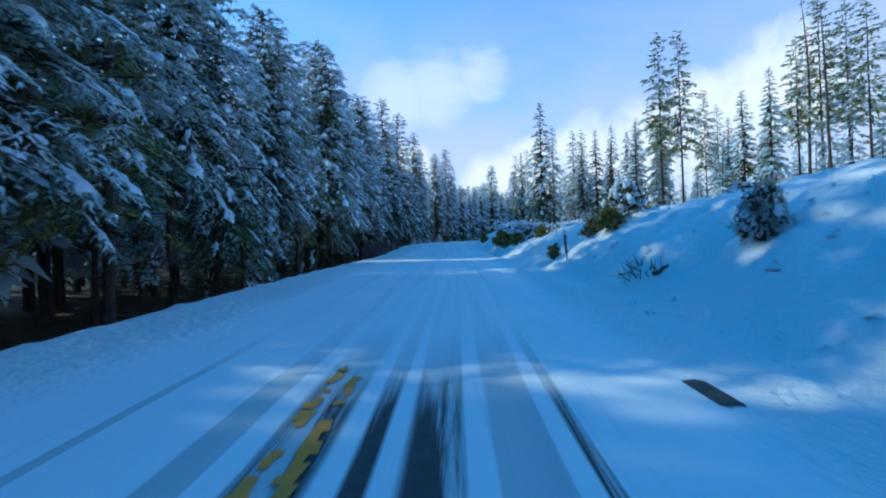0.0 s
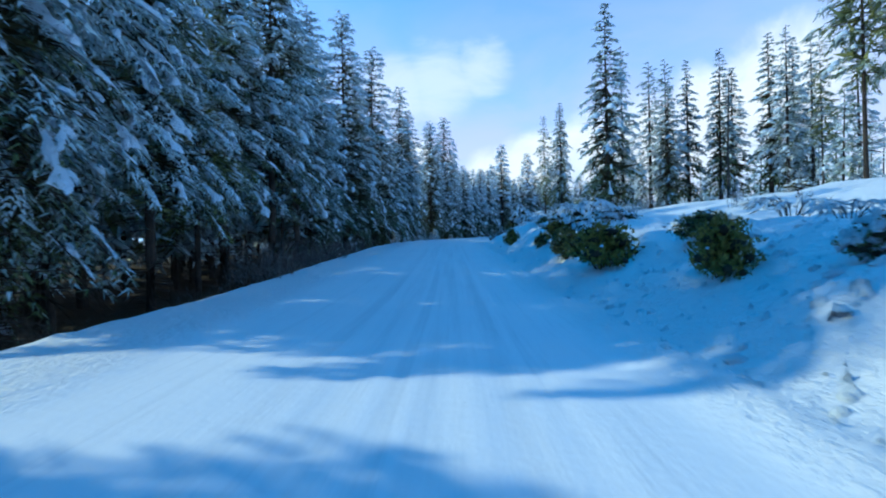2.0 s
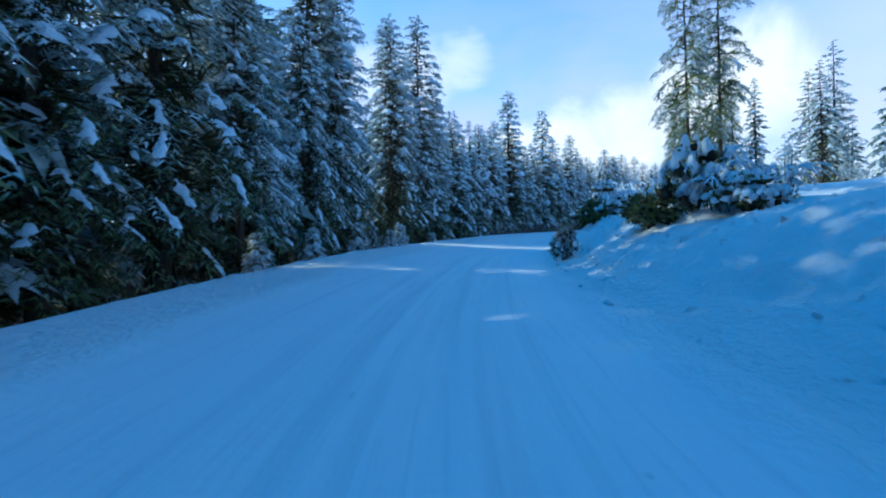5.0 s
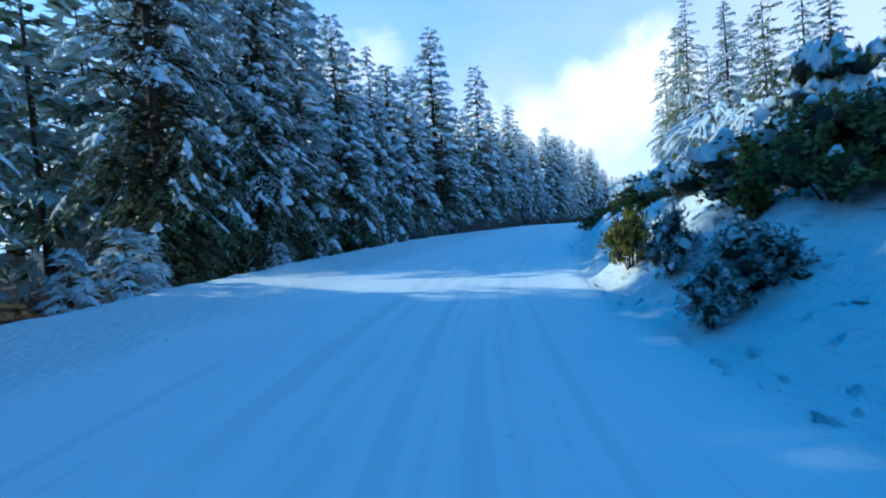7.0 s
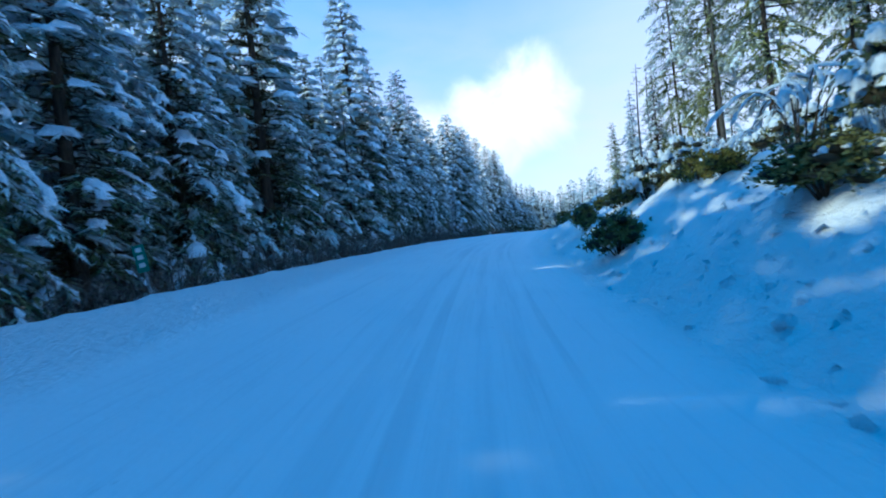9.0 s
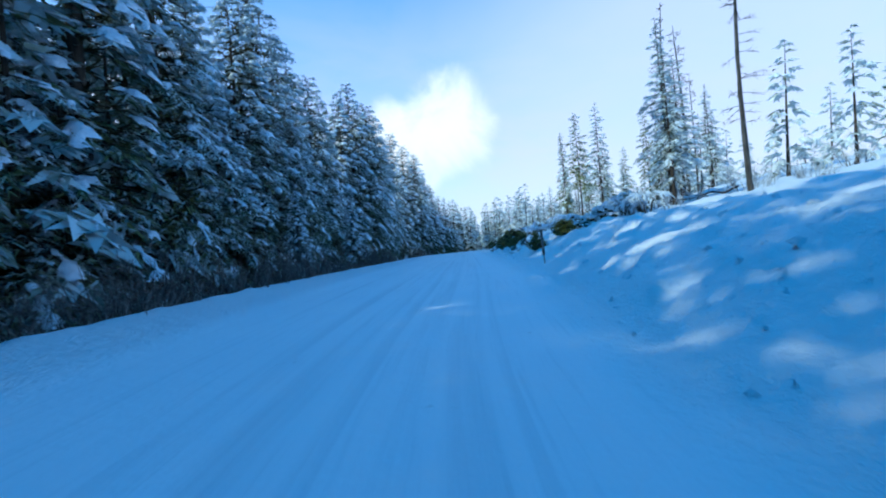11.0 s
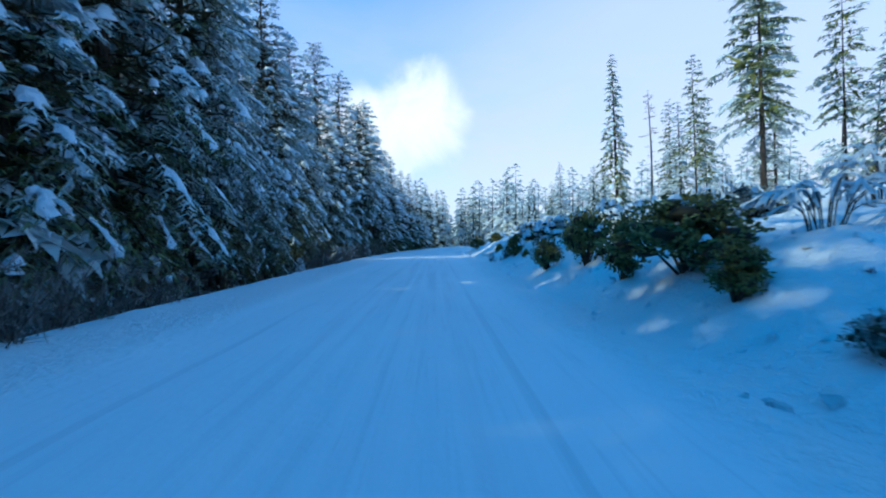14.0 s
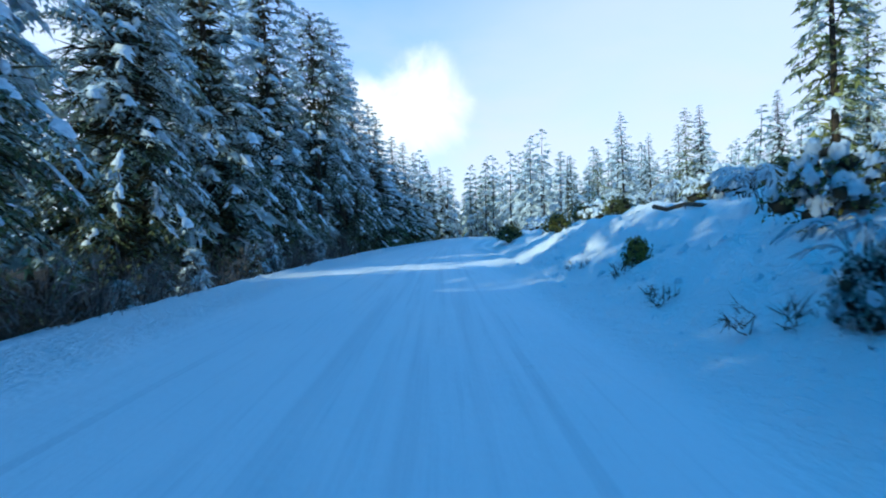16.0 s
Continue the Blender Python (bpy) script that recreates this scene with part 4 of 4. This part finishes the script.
# right-hand side: kind, station, offset, height
RIGHT_A = [("mid_pine", 51.2, 23, 19.7), ("mid_pine", 49.5, 24.4, 19.2), ("mid_fir_a", 59.2, 11.6, 16.3), ("mid_rimed", 62.0, 13.6, 13.5), ("mid_fir_b", 70.8, 10, 11.6), ("mid_rimed", 65.2, 18, 12.9), ("mid_fir_b", 66.2, 20, 12.6),
           ("mid_rimed", 66.6, 17, 13.2), ("mid_fir_a", 63.4, 17.6, 10.4), ("mid_fir_b", 62.8, 21.4, 12.2), ("mid_rimed", 55.2, 22, 11.3), ("mid_fir_a", 70.5, 25, 12.2), ("mid_fir_b", 60.2, 24, 12.5), ("mid_rimed", 60.8, 27.4, 11.8),
           ("mid_pine", 51.5, 28, 12.8), ("mid_fir_b", 50.7, 30, 9.3), ("mid_fir_a", 41.5, 26, 9.7), ("mid_fir_b", 38.2, 26, 10.4), ("mid_pine", 40.5, 30, 13.3), ("snag_b", 42.0, 32, 17), ("mid_pine", 43, 34, 18.3), ("mid_pine", 40.7, 34.5, 15.7),
           ("mid_pine", 36.2, 32, 15), ("snag_b", 38.6, 31, 15), ("mid_pine", 57.5, 26, 10.8), ("mid_fir_a", 65.2, 28, 12.8), ("mid_rimed", 82, 40, 16.3), ("snag_a", 58.5, 20, 9.5)]
RIGHT_B = [("pine_a", 83.6, 8.6, 13.5), ("pine_a", 85.4, 10.4, 14.5), ("mid_fir_b", 96, 24, 10), ("mid_rimed", 114.5, 11.5, 11.4), ("pine_a", 121.7, 10.5, 15.1), ("pine_a", 121.2, 13, 13.4), ("mid_pine", 123.5, 15, 12.5), ("mid_rimed", 122.7, 16, 10.5),
           ("mid_pine", 116.5, 14, 13), ("mid_rimed", 115, 15.5, 12.5), ("mid_fir_b", 117, 17.5, 12), ("pine_a", 129, 9.5, 13.5), ("pine_a", 127, 10.6, 14), ("snag_b", 124.8, 10, 13.5), ("mid_rimed", 126, 12.5, 12), ("snag_a", 139.7, 9.5, 9.4),
           ("mid_rimed", 146.2, 10, 7.6), ("mid_fir_b", 131.5, 9, 7.6), ("mid_rimed", 84.7, 28, 9), ("mid_fir_a", 104, 20, 9.6), ("mid_rimed", 110, 22, 12), ("mid_pine", 119, 22, 12)]
RIGHT_C = [("green_spire", 194.6, 15.5, 15.2), ("mid_pine", 172, 12.2, 11.6), ("mid_rimed", 177, 15.7, 13.4), ("mid_rimed", 181.5, 19.8, 7), ("mid_pine", 179.5, 22, 12.4), ("mid_fir_b", 176.7, 22, 9.2), ("mid_pine", 171.2, 20, 8), ("mid_rimed", 172, 22, 12),
           ("mid_rimed", 180.2, 30, 10.2), ("snag_a", 168.5, 22, 11.3), ("snag_b", 167, 22.5, 10), ("mid_rimed", 165.7, 22, 9.5), ("snag_a", 157.7, 16, 12.5), ("snag_b", 153, 13, 12.5), ("mid_rimed", 155, 14.5, 10), ("snag_a", 189, 16, 9.6),
           ("mid_pine", 182.5, 15.7, 9.8), ("mid_rimed", 224.5, 17, 11.5), ("mid_rimed", 192.5, 20, 9.8), ("mid_pine", 239, 17, 10.3), ("mid_fir_b", 227.7, 20, 8.2), ("mid_pine", 216, 20, 9.6), ("mid_fir_b", 216, 21.2, 9.6), ("mid_fir_a", 195, 13.8, 4.6)]
RIGHT_D = [("mid_pine", 203, 24, 13), ("mid_pine", 200, 26, 12.5), ("mid_rimed", 233, 25, 11.5), ("mid_rimed", 147.7, 10.5, 9.8), ("mid_rimed", 208, 14, 6), ("mid_fir_b", 236, 13, 9), ("mid_fir_a", 243, 14, 10), ("mid_rimed", 203, 24, 9)]


def right_trees():
    for key, s, u, h in RIGHT_A + RIGHT_B + RIGHT_C + RIGHT_D:
        plant(key, s, u, h, turn(), rng.uniform(0.9, 1.1) * (0.72 if key == "pine_a" else 0.88 if key == "mid_pine" else 1.0))
    for i in range(9):
        plant(rng.choice(("mid_rimed", "mid_fir_b", "mid_pine")), rng.uniform(-22, 6), rng.uniform(9, 30), rng.uniform(8, 13), turn())


# shrubs on the bank: kind, station, offset, width, height
SHRUBS_A = [("blue", 7.7, 5.0, 1.0, 1.1), ("twigs", 10, 4.0, 1.2, 0.45), ("olive", 16.2, 5.4, 1.4, 0.8), ("dark", 18.2, 3.9, 0.7, 0.75), ("dark", 17.4, 5.2, 1.1, 0.9), ("snowy", 16.5, 6.0, 1.6, 1.3), ("olive", 37.7, 4.2, 2.6, 1.2), ("olive", 32.5, 4.5, 1.4, 1.0),
            ("snowy", 30.5, 5.3, 1.2, 0.6), ("olive", 28.0, 5.3, 1.2, 0.8), ("snowy", 27, 5.8, 1.0, 0.5), ("twigs", 25.7, 5.6, 1.2, 0.4), ("olive", 29, 8.8, 1.2, 0.7), ("dark", 41.2, 4.1, 1.6, 1.1)]
SHRUBS_B = [("dark", 46.7, 4.3, 1.0, 0.8), ("olive", 46, 4.8, 1.5, 0.9), ("dark", 44.8, 5.0, 1.5, 0.8), ("snowy", 45.5, 5.8, 2.2, 1.1), ("snowy", 44, 5.6, 1.6, 0.9), ("olive", 53, 3.7, 1.2, 1.0), ("snowy", 49, 5.6, 2.0, 0.9),
            ("blue", 78, 2.9, 1.3, 1.3), ("dark", 79.4, 5.6, 1.2, 0.8), ("dark", 75, 5.1, 1.8, 1.1), ("snowy", 74.4, 6.0, 2.3, 1.9), ("snowy", 76.5, 6.4, 2.2, 1.5), ("snowy", 92, 5.0, 3.0, 1.3)]
SHRUBS_C = [("snowy", 86, 6.0, 2.6, 1.0), ("blue", 88.2, 2.9, 1.2, 0.9), ("blue", 88.4, 3.5, 1.6, 1.0), ("olive", 93.4, 3.25, 1.6, 1.3), ("blue", 91, 3.4, 1.3, 1.3), ("olive", 90.5, 4.5, 1.0, 1.5), ("dark", 89.2, 5.0, 2.2, 1.5), ("snowy", 90.5, 5.8, 2.6, 1.9),
            ("snowy", 118.5, 5.2, 1.8, 1.4), ("olive", 101, 4.8, 2.1, 0.8), ("snowy", 100.6, 5.8, 2.4, 1.3), ("snowy", 102.5, 6.2, 2.2, 1.2), ("dark", 110, 4.7, 2.0, 0.9), ("snowy", 109.6, 5.7, 2.4, 1.4)]
SHRUBS_D = [("dark", 115.2, 3.4, 1.9, 1.1), ("snowy", 120, 5.8, 2.3, 1.1), ("dark", 122.2, 3.9, 1.4, 1.1), ("dark", 120.6, 5.0, 1.5, 0.9), ("snowy", 117, 5.8, 2.0, 1.0), ("dark", 125.2, 4.3, 1.7, 1.0), ("snowy", 122.4, 6.0, 2.0, 1.1), ("dark", 148.3, 3.95, 1.3, 0.75),
            ("dark", 162.5, 4.3, 2.8, 1.3), ("snowy", 150, 6.2, 2.2, 1.0), ("olive", 149.4, 5.6, 1.9, 0.9), ("snowy", 147.7, 6.6, 2.2, 0.7), ("snowy", 146, 6.8, 2.2, 0.7), ("dark", 160.7, 4.0, 0.9, 0.9), ("blue", 158, 4.5, 0.8, 0.6), ("dark", 155.5, 4.9, 0.8, 0.75)]
SHRUBS_E = [("blue", 158.5, 3.8, 0.8, 0.4), ("twigs", 155.7, 4.5, 0.5, 0.3), ("twigs", 156, 3.7, 0.9, 0.4), ("dark", 167.9, 4.4, 1.9, 1.6), ("dark", 170.6, 3.9, 1.3, 1.1), ("blue", 173.2, 5.6, 1.6, 0.9), ("dark", 164.4, 4.0, 0.95, 1.5),
            ("dark", 179.4, 4.3, 1.1, 1.3), ("snowy", 178.4, 5.6, 2.6, 1.1), ("olive", 177.4, 4.5, 0.5, 0.4), ("olive", 186.2, 4.4, 0.8, 0.65), ("snowy", 182.7, 5.7, 1.6, 1.2), ("blue", 180.2, 4.0, 0.9, 0.9), ("twigs", 181.0, 3.7, 0.9, 0.4), ("twigs", 183.5, 3.6, 0.8, 0.35), ("laden", 180.9, 4.7, 1.6, 0.8), ("twigs", 186.0, 4.0, 0.8, 0.35), ("twigs", 188.5, 3.8, 0.7, 0.3), ("olive", 199.5, 5.8, 1.8, 1.0), ("dark", 209, 4.5, 2.4, 1.4)]


def right_shrubs():
    for key, s, u, w, h in SHRUBS_A + SHRUBS_B + SHRUBS_C + SHRUBS_D + SHRUBS_E:
        bush(key, s, u, w, h, turn())
    # snow-laden thicket along the crest
    for a, b, gap in ((25, 38, 1.5), (44.5, 58, 1.0), (73, 104, 0.95), (106, 128, 1.0), (144, 156, 1.3), (162, 190, 1.4), (190, 230, 3.0)):
        s = a
        while s < b:
            key = rng.choice(("snowy", "snowy", "laden")) if s < 160 else rng.choice(("laden", "dark", "blue", "laden", "snowy"))
            back = rng.random()
            if back < 0.28 and s < 128:
                bush(rng.choice(("olive", "dark")), s, table(FOOT, s) + rng.uniform(2.9, 3.5), rng.uniform(1.2, 2.0), rng.uniform(0.5, 0.8), turn())
            else:
                bush(key, s, table(FOOT, s) + 2.8 + 3.6 * back, rng.uniform(1.5, 2.6), (rng.uniform(0.7, 1.0) + 0.35 * back) * (0.55 if s < 60 else 1.0), turn())
            s += gap * rng.uniform(0.6, 1.4)
    for s, u, w, h in ((96.0, 6.3, 3.0, 1.9), (97.6, 7.0, 3.4, 2.3), (99.4, 6.6, 3.0, 1.7), (94.2, 6.9, 2.8, 1.6), (112.5, 6.0, 2.8, 1.5), (91.8, 6.6, 2.4, 1.4), (74.8, 6.7, 2.8, 1.7), (47.4, 6.6, 2.6, 1.2), (50.5, 6.9, 2.8, 1.2)):
        bush("laden", s, u, w, h, turn())
    for i in range(90):
        s = rng.uniform(24, 230)
        bush("rimed_brush", s, table(FOOT, s) + rng.uniform(4.5, 8.0) + 14 * rng.random() ** 2, rng.uniform(1.0, 2.4), rng.uniform(0.7, 1.7), turn())
    for i in range(60):
        s = rng.uniform(2, 200)
        bush(rng.choice(("twigs", "twigs", "blue", "snowy")), s, table(FOOT, s) + rng.uniform(3.5, 16), rng.uniform(0.5, 1.4), rng.uniform(0.25, 0.6), turn())


def bank_clods():
    """Loose clods and crumbled snow on the face of the cut bank."""
    r = np.random.default_rng(91)
    at, way, size = [], [], []
    for a, b, many in ((0, 24, 300), (24, 37, 900), (37, 70, 400), (70, 84, 700), (84, 99, 1000), (99, 115, 800), (115, 150, 500), (150, 200, 1300)):
        for i in range(many):
            s = r.uniform(a, b)
            p = place(s, table(FOOT, s) - 0.3 + 4.8 * r.random() ** 0.9)
            at.append(np.array(p) - (0, 0, 0.015))
            d = r.normal(0, 1, 3)
            way.append(d * (1, 1, 0.25))
            size.append(min(1.6, r.lognormal(-0.3, 0.5)))
    v, f = lumps(r, at, way, 0.095, 0.08, 0.07, 5, 0.3, size)
    tagged(new("snow_clods", raw_mesh("snow_clods", v, f, SNOW)), "loose clods of snow scattered over the cut bank", "snow", kind="stuff")


left_forest()
right_trees()
right_shrubs()
bank_clods()
# tall trees that close the row along the last straight
for s, u, h, a in ((141.5, -11.4, 17.5, 0.4), (147.6, -11.2, 17.0, 2.1), (154.2, -11.3, 17.0, 3.7), (160.0, -11.4, 16.5, 5.2)):
    plant("pine_b", s, u, h, a, 1.1)


# ---- distant woods ----


def woods_stock():
    """Small conifers as plain arrays, to be set many times in one growth."""
    stock = []
    for seed, mat, r in ((31, FIR, 3.2), (32, FROSTED, 3.0), (33, FIR, 2.9)):
        ob = conifer("fir", seed, 13, r, 0.6 if seed < 33 else 2.2, 8, 5, mat, "distant snowy fir", 0.78 if seed < 33 else 0.6, 6.5 if seed < 33 else 5.0, 0.6 if seed < 33 else 0.2, 0.45, 2, cover=0.5 if seed < 33 else 0.3)
        for c in list(ob.children):
            me = c.data
            v = np.empty(len(me.vertices) * 3)
            me.vertices.foreach_get("co", v)
            load = np.ones(len(me.vertices), np.float32)
            if "snow_load" in me.attributes:
                me.attributes["snow_load"].data.foreach_get("value", load)
            stock.append((seed, me.materials[0], v.reshape(-1, 3), [tuple(q.vertices) for q in me.polygons], load))
            bpy.data.objects.remove(c)
        bpy.data.objects.remove(ob)
    return stock


def growth(name, spots, stock, label):
    verts, faces, mats, slots, loads, base = [], [], [], [], [], 0
    for s, u, h, seed in spots:
        p, a, k = place(s, u), rng.uniform(0, 6.28), h / 13
        ca, sa = math.cos(a) * k, math.sin(a) * k
        for sd, mat, v, f, load in stock:
            if sd != seed:
                continue
            if mat not in mats:
                mats.append(mat)
            w = np.column_stack((v[:, 0] * ca - v[:, 1] * sa + p.x, v[:, 0] * sa + v[:, 1] * ca + p.y, v[:, 2] * k + p.z))
            verts.append(w)
            loads.append(load)
            faces += [tuple(i + base for i in q) for q in f]
            slots += [mats.index(mat)] * len(f)
            base += len(w)
    me = bpy.data.meshes.new(name)
    me.from_pydata(np.vstack(verts).tolist(), [], faces)
    for m in mats:
        me.materials.append(m)
    me.polygons.foreach_set("material_index", slots)
    me.attributes.new("snow_load", "FLOAT", "POINT").data.foreach_set("value", np.concatenate(loads))
    tagged(new(name, me), label, "woods", kind="stuff")


def all_woods():
    stock = woods_stock()
    far, plateau, deep = [], [], []
    for i in range(350):
        s, u = rng.uniform(244, 345), rng.uniform(-75, 85)
        if not (abs(u) < 6 and s < 262):
            far.append((s, u, rng.uniform(10.5, 17.0), rng.choice((31, 32, 32, 32))))
    for i in range(62):
        plateau.append((rng.uniform(25, 240), rng.uniform(40, 76), rng.uniform(7, 12), rng.choice((32, 31, 32))))
    for i in range(60):      # lower growth between the trees of the plateau
        plateau.append((rng.uniform(30, 235), rng.uniform(20, 40), rng.uniform(4.5, 8.5), rng.choice((32, 31, 32))))
    for lo, hi, gap in ((4.6, 6.6, 2.8), (7.0, 9.5, 2.1), (9.5, 13, 2.3), (13, 18, 2.8), (18, 27, 4.2)):
        s = -26.0
        while s < 240:
            u = table(EDGE, s) - rng.uniform(lo, hi)
            if lo > 5 or (s > 60 and not sunlit_gap(s, u, 2.3)):
                low = 0.51 * (abs(u) + 4.0) + 0.5 if low_forest(s) else 99.0
                if sunlit_gap(s, u, 2.3):
                    low = 0.48 * (abs(u) - 5.0)
                deep.append((s, u, min(low * rng.uniform(0.92, 1.08), rng.uniform(13.0, 16.5) * (0.8 if 98 < s < 166 else 1.0) if lo < 12 else rng.uniform(15.5, 18.5)) * (1.0 if s < 178 else 0.92), 31 if lo < 5 else 33))
            s += gap * rng.uniform(0.6, 1.4)
    growth("far_woods", far, stock, "distant snowy conifer woods closing the view")
    growth("plateau_woods", plateau, stock, "rimed conifers far back on the plateau")
    growth("forest_interior", deep, stock, "dark snowy firs deep inside the forest")


all_woods()

# ---- roadside things ----
WOOD = bark_material("weathered_wood", (0.035, 0.028, 0.022), (0.10, 0.08, 0.06))
POST = plain_material("post_plastic", (0.05, 0.055, 0.06), (0.11, 0.115, 0.12), 6.0, 0.5)
GREEN = plain_material("sign_green", (0.01, 0.14, 0.10), (0.02, 0.19, 0.14), 9.0, 0.45)
WHITE = plain_material("sign_white", (0.65, 0.68, 0.68), (0.8, 0.8, 0.8), 9.0, 0.45)
STEEL = plain_material("galvanised_steel", (0.20, 0.21, 0.22), (0.34, 0.35, 0.36), 12.0, 0.45)
YELLOW = plain_material("worn_yellow_paint", (0.70, 0.30, 0.015), (0.52, 0.26, 0.05), 7.0, 0.6)


def box_mesh(name, size, mat, bevel=0.004):
    bm = bmesh.new()
    bmesh.ops.create_cube(bm, size=1.0, matrix=Matrix.Diagonal((*size, 1)))
    bmesh.ops.bevel(bm, geom=list(bm.edges), offset=bevel, segments=2, affect="EDGES")
    me = bpy.data.meshes.new(name)
    bm.to_mesh(me)
    bm.free()
    me.materials.append(mat)
    return me


def set_part(name, me, parent, at, label=""):
    ob = part(name, me, parent, label)
    ob.location = at
    return ob


def heading(s):
    c, n = on_line(s)
    return math.atan2(n.y, n.x)


def delineator(s, u, tall, lean, label):
    top = tagged(new("delineator_post"), label, "post", "roadside posts")
    set_part("blade", box_mesh("blade", (0.095, 0.018, tall * 0.78 + 0.0), POST), top, (0, 0, tall * 0.61))
    set_part("stake", box_mesh("stake", (0.05, 0.025, tall * 0.6), STEEL), top, (0, 0.022, tall * 0.08))
    set_part("reflector", box_mesh("reflector", (0.07, 0.008, 0.12), WHITE), top, (0, -0.013, tall * 0.9))
    top.matrix_basis = Matrix.Translation(place(s, u)) @ Matrix.Rotation(heading(s), 4, "Z") @ Matrix.Rotation(lean, 4, "Y")


delineator(16.0, 3.85, 1.05, radians(-5), "dark thin delineator post leaning in the snowy bank")
delineator(141.5, 3.2, 1.5, radians(-4), "tall grey marker post at the foot of the bank")


def milepost(s, u):
    top = tagged(new("milepost_sign"), "small green milepost plate on a steel post", "sign")
    set_part("post", box_mesh("post", (0.05, 0.03, 1.4), STEEL), top, (0, 0.02, 0.5))
    plate = set_part("plate", box_mesh("plate", (0.26, 0.006, 0.62), GREEN, 0.002), top, (0, -0.004, 0.95))
    for k, z in enumerate((0.2, 0.03, -0.15)):
        bar = set_part("bar", box_mesh("bar", (0.13, 0.004, 0.10), WHITE, 0.001), plate, (0, -0.005, z))
    top.matrix_basis = Matrix.Translation(place(s, u)) @ Matrix.Rotation(heading(s) + 0.2, 4, "Z") @ Matrix.Rotation(-0.14, 4, "Y")


milepost(113.2, -7.5)


def log(s, u, length, radius, turn_by, pitch, label, seed, snowy=True):
    r = np.random.default_rng(seed)
    top = tagged(new("fallen_log"), label, "log", "fallen wood")
    n = 7
    pts = [np.array(((i / (n - 1) - 0.5) * length, r.normal(0, 0.02) * length, r.normal(0, 0.015) * length)) for i in range(n)]
    pieces = [tube(pts, [radius * (1 - 0.45 * i / (n - 1)) for i in range(n)], 8)]
    for i in range(4):
        q = pts[1 + i]
        a = r.uniform(0, 6.28)
        pieces.append(tube([q, q + np.array((0.15, math.cos(a) * 0.25, math.sin(a) * 0.25))], [radius * 0.25, radius * 0.1], 4))
    part("stem", raw_mesh("stem", *joined(pieces), WOOD), top)
    if snowy:
        v, f = drapes(r, [([p + np.array((0, 0, radius * 0.8)) for p in pts], 1.0)], radius * 1.1, radius * 0.9)
        part("snow", raw_mesh("snow", v, f, SNOW), top, "ridge of snow along the log")
    p = place(s, u)
    top.matrix_basis = Matrix.Translation((p.x, p.y, p.z + radius * 0.6)) @ Matrix.Rotation(heading(s) + turn_by, 4, "Z") @ Matrix.Rotation(pitch, 4, "Y")


log(157.7, 5.3, 0.95, 0.05, 0.1, radians(-24), "short dark branch lying on the snowy bank", 1, False)
log(187.0, 6.2, 2.6, 0.06, -1.15, radians(2), "bent dark branch on the crest of the bank", 2, False)
log(181.0, 9.3, 4.5, 0.11, 0.2, radians(-4), "snow-covered fallen log on the plateau", 3)
log(158.5, 12.0, 6.0, 0.12, 0.15, radians(-8), "long snow-covered fallen log behind the crest", 4)
log(150.0, 13.0, 4.0, 0.10, -0.3, radians(-8), "snow-covered fallen log among the dead trees", 5)
log(9.6, 4.3, 0.8, 0.04, 0.5, radians(-18), "small dark stick in the roadside snow", 6, False)


def centre_line(u, s0, s1, seed):
    """Worn stretch of painted line: ragged flakes of paint on the bare asphalt."""
    r = np.random.default_rng(seed)
    bm = bmesh.new()
    s = s0
    while s < s1:
        step = r.uniform(0.08, 0.22)
        if r.random() < 0.8:
            a, b = u + r.uniform(-0.075, -0.02), u + r.uniform(0.02, 0.075)
            q = [(s, a + r.normal(0, 0.01)), (s, b + r.normal(0, 0.01)), (s + step, b + r.normal(0, 0.012)), (s + step, a + r.normal(0, 0.012))]
            vs = [bm.verts.new(place(x, y) + Vector((0, 0, 0.014))) for x, y in q]
            bm.faces.new(vs)
        s += step + (r.uniform(0, 0.1) if r.random() < 0.3 else 0.0)
    me = bpy.data.meshes.new("road_marking")
    bm.to_mesh(me)
    bm.free()
    me.materials.append(YELLOW)
    tagged(new("road_marking", me), "worn yellow centre line showing through the snow", "road marking", kind="structure")


centre_line(-1.21, 1.5, 4.9, 1)
centre_line(-1.00, 1.5, 4.5, 2)
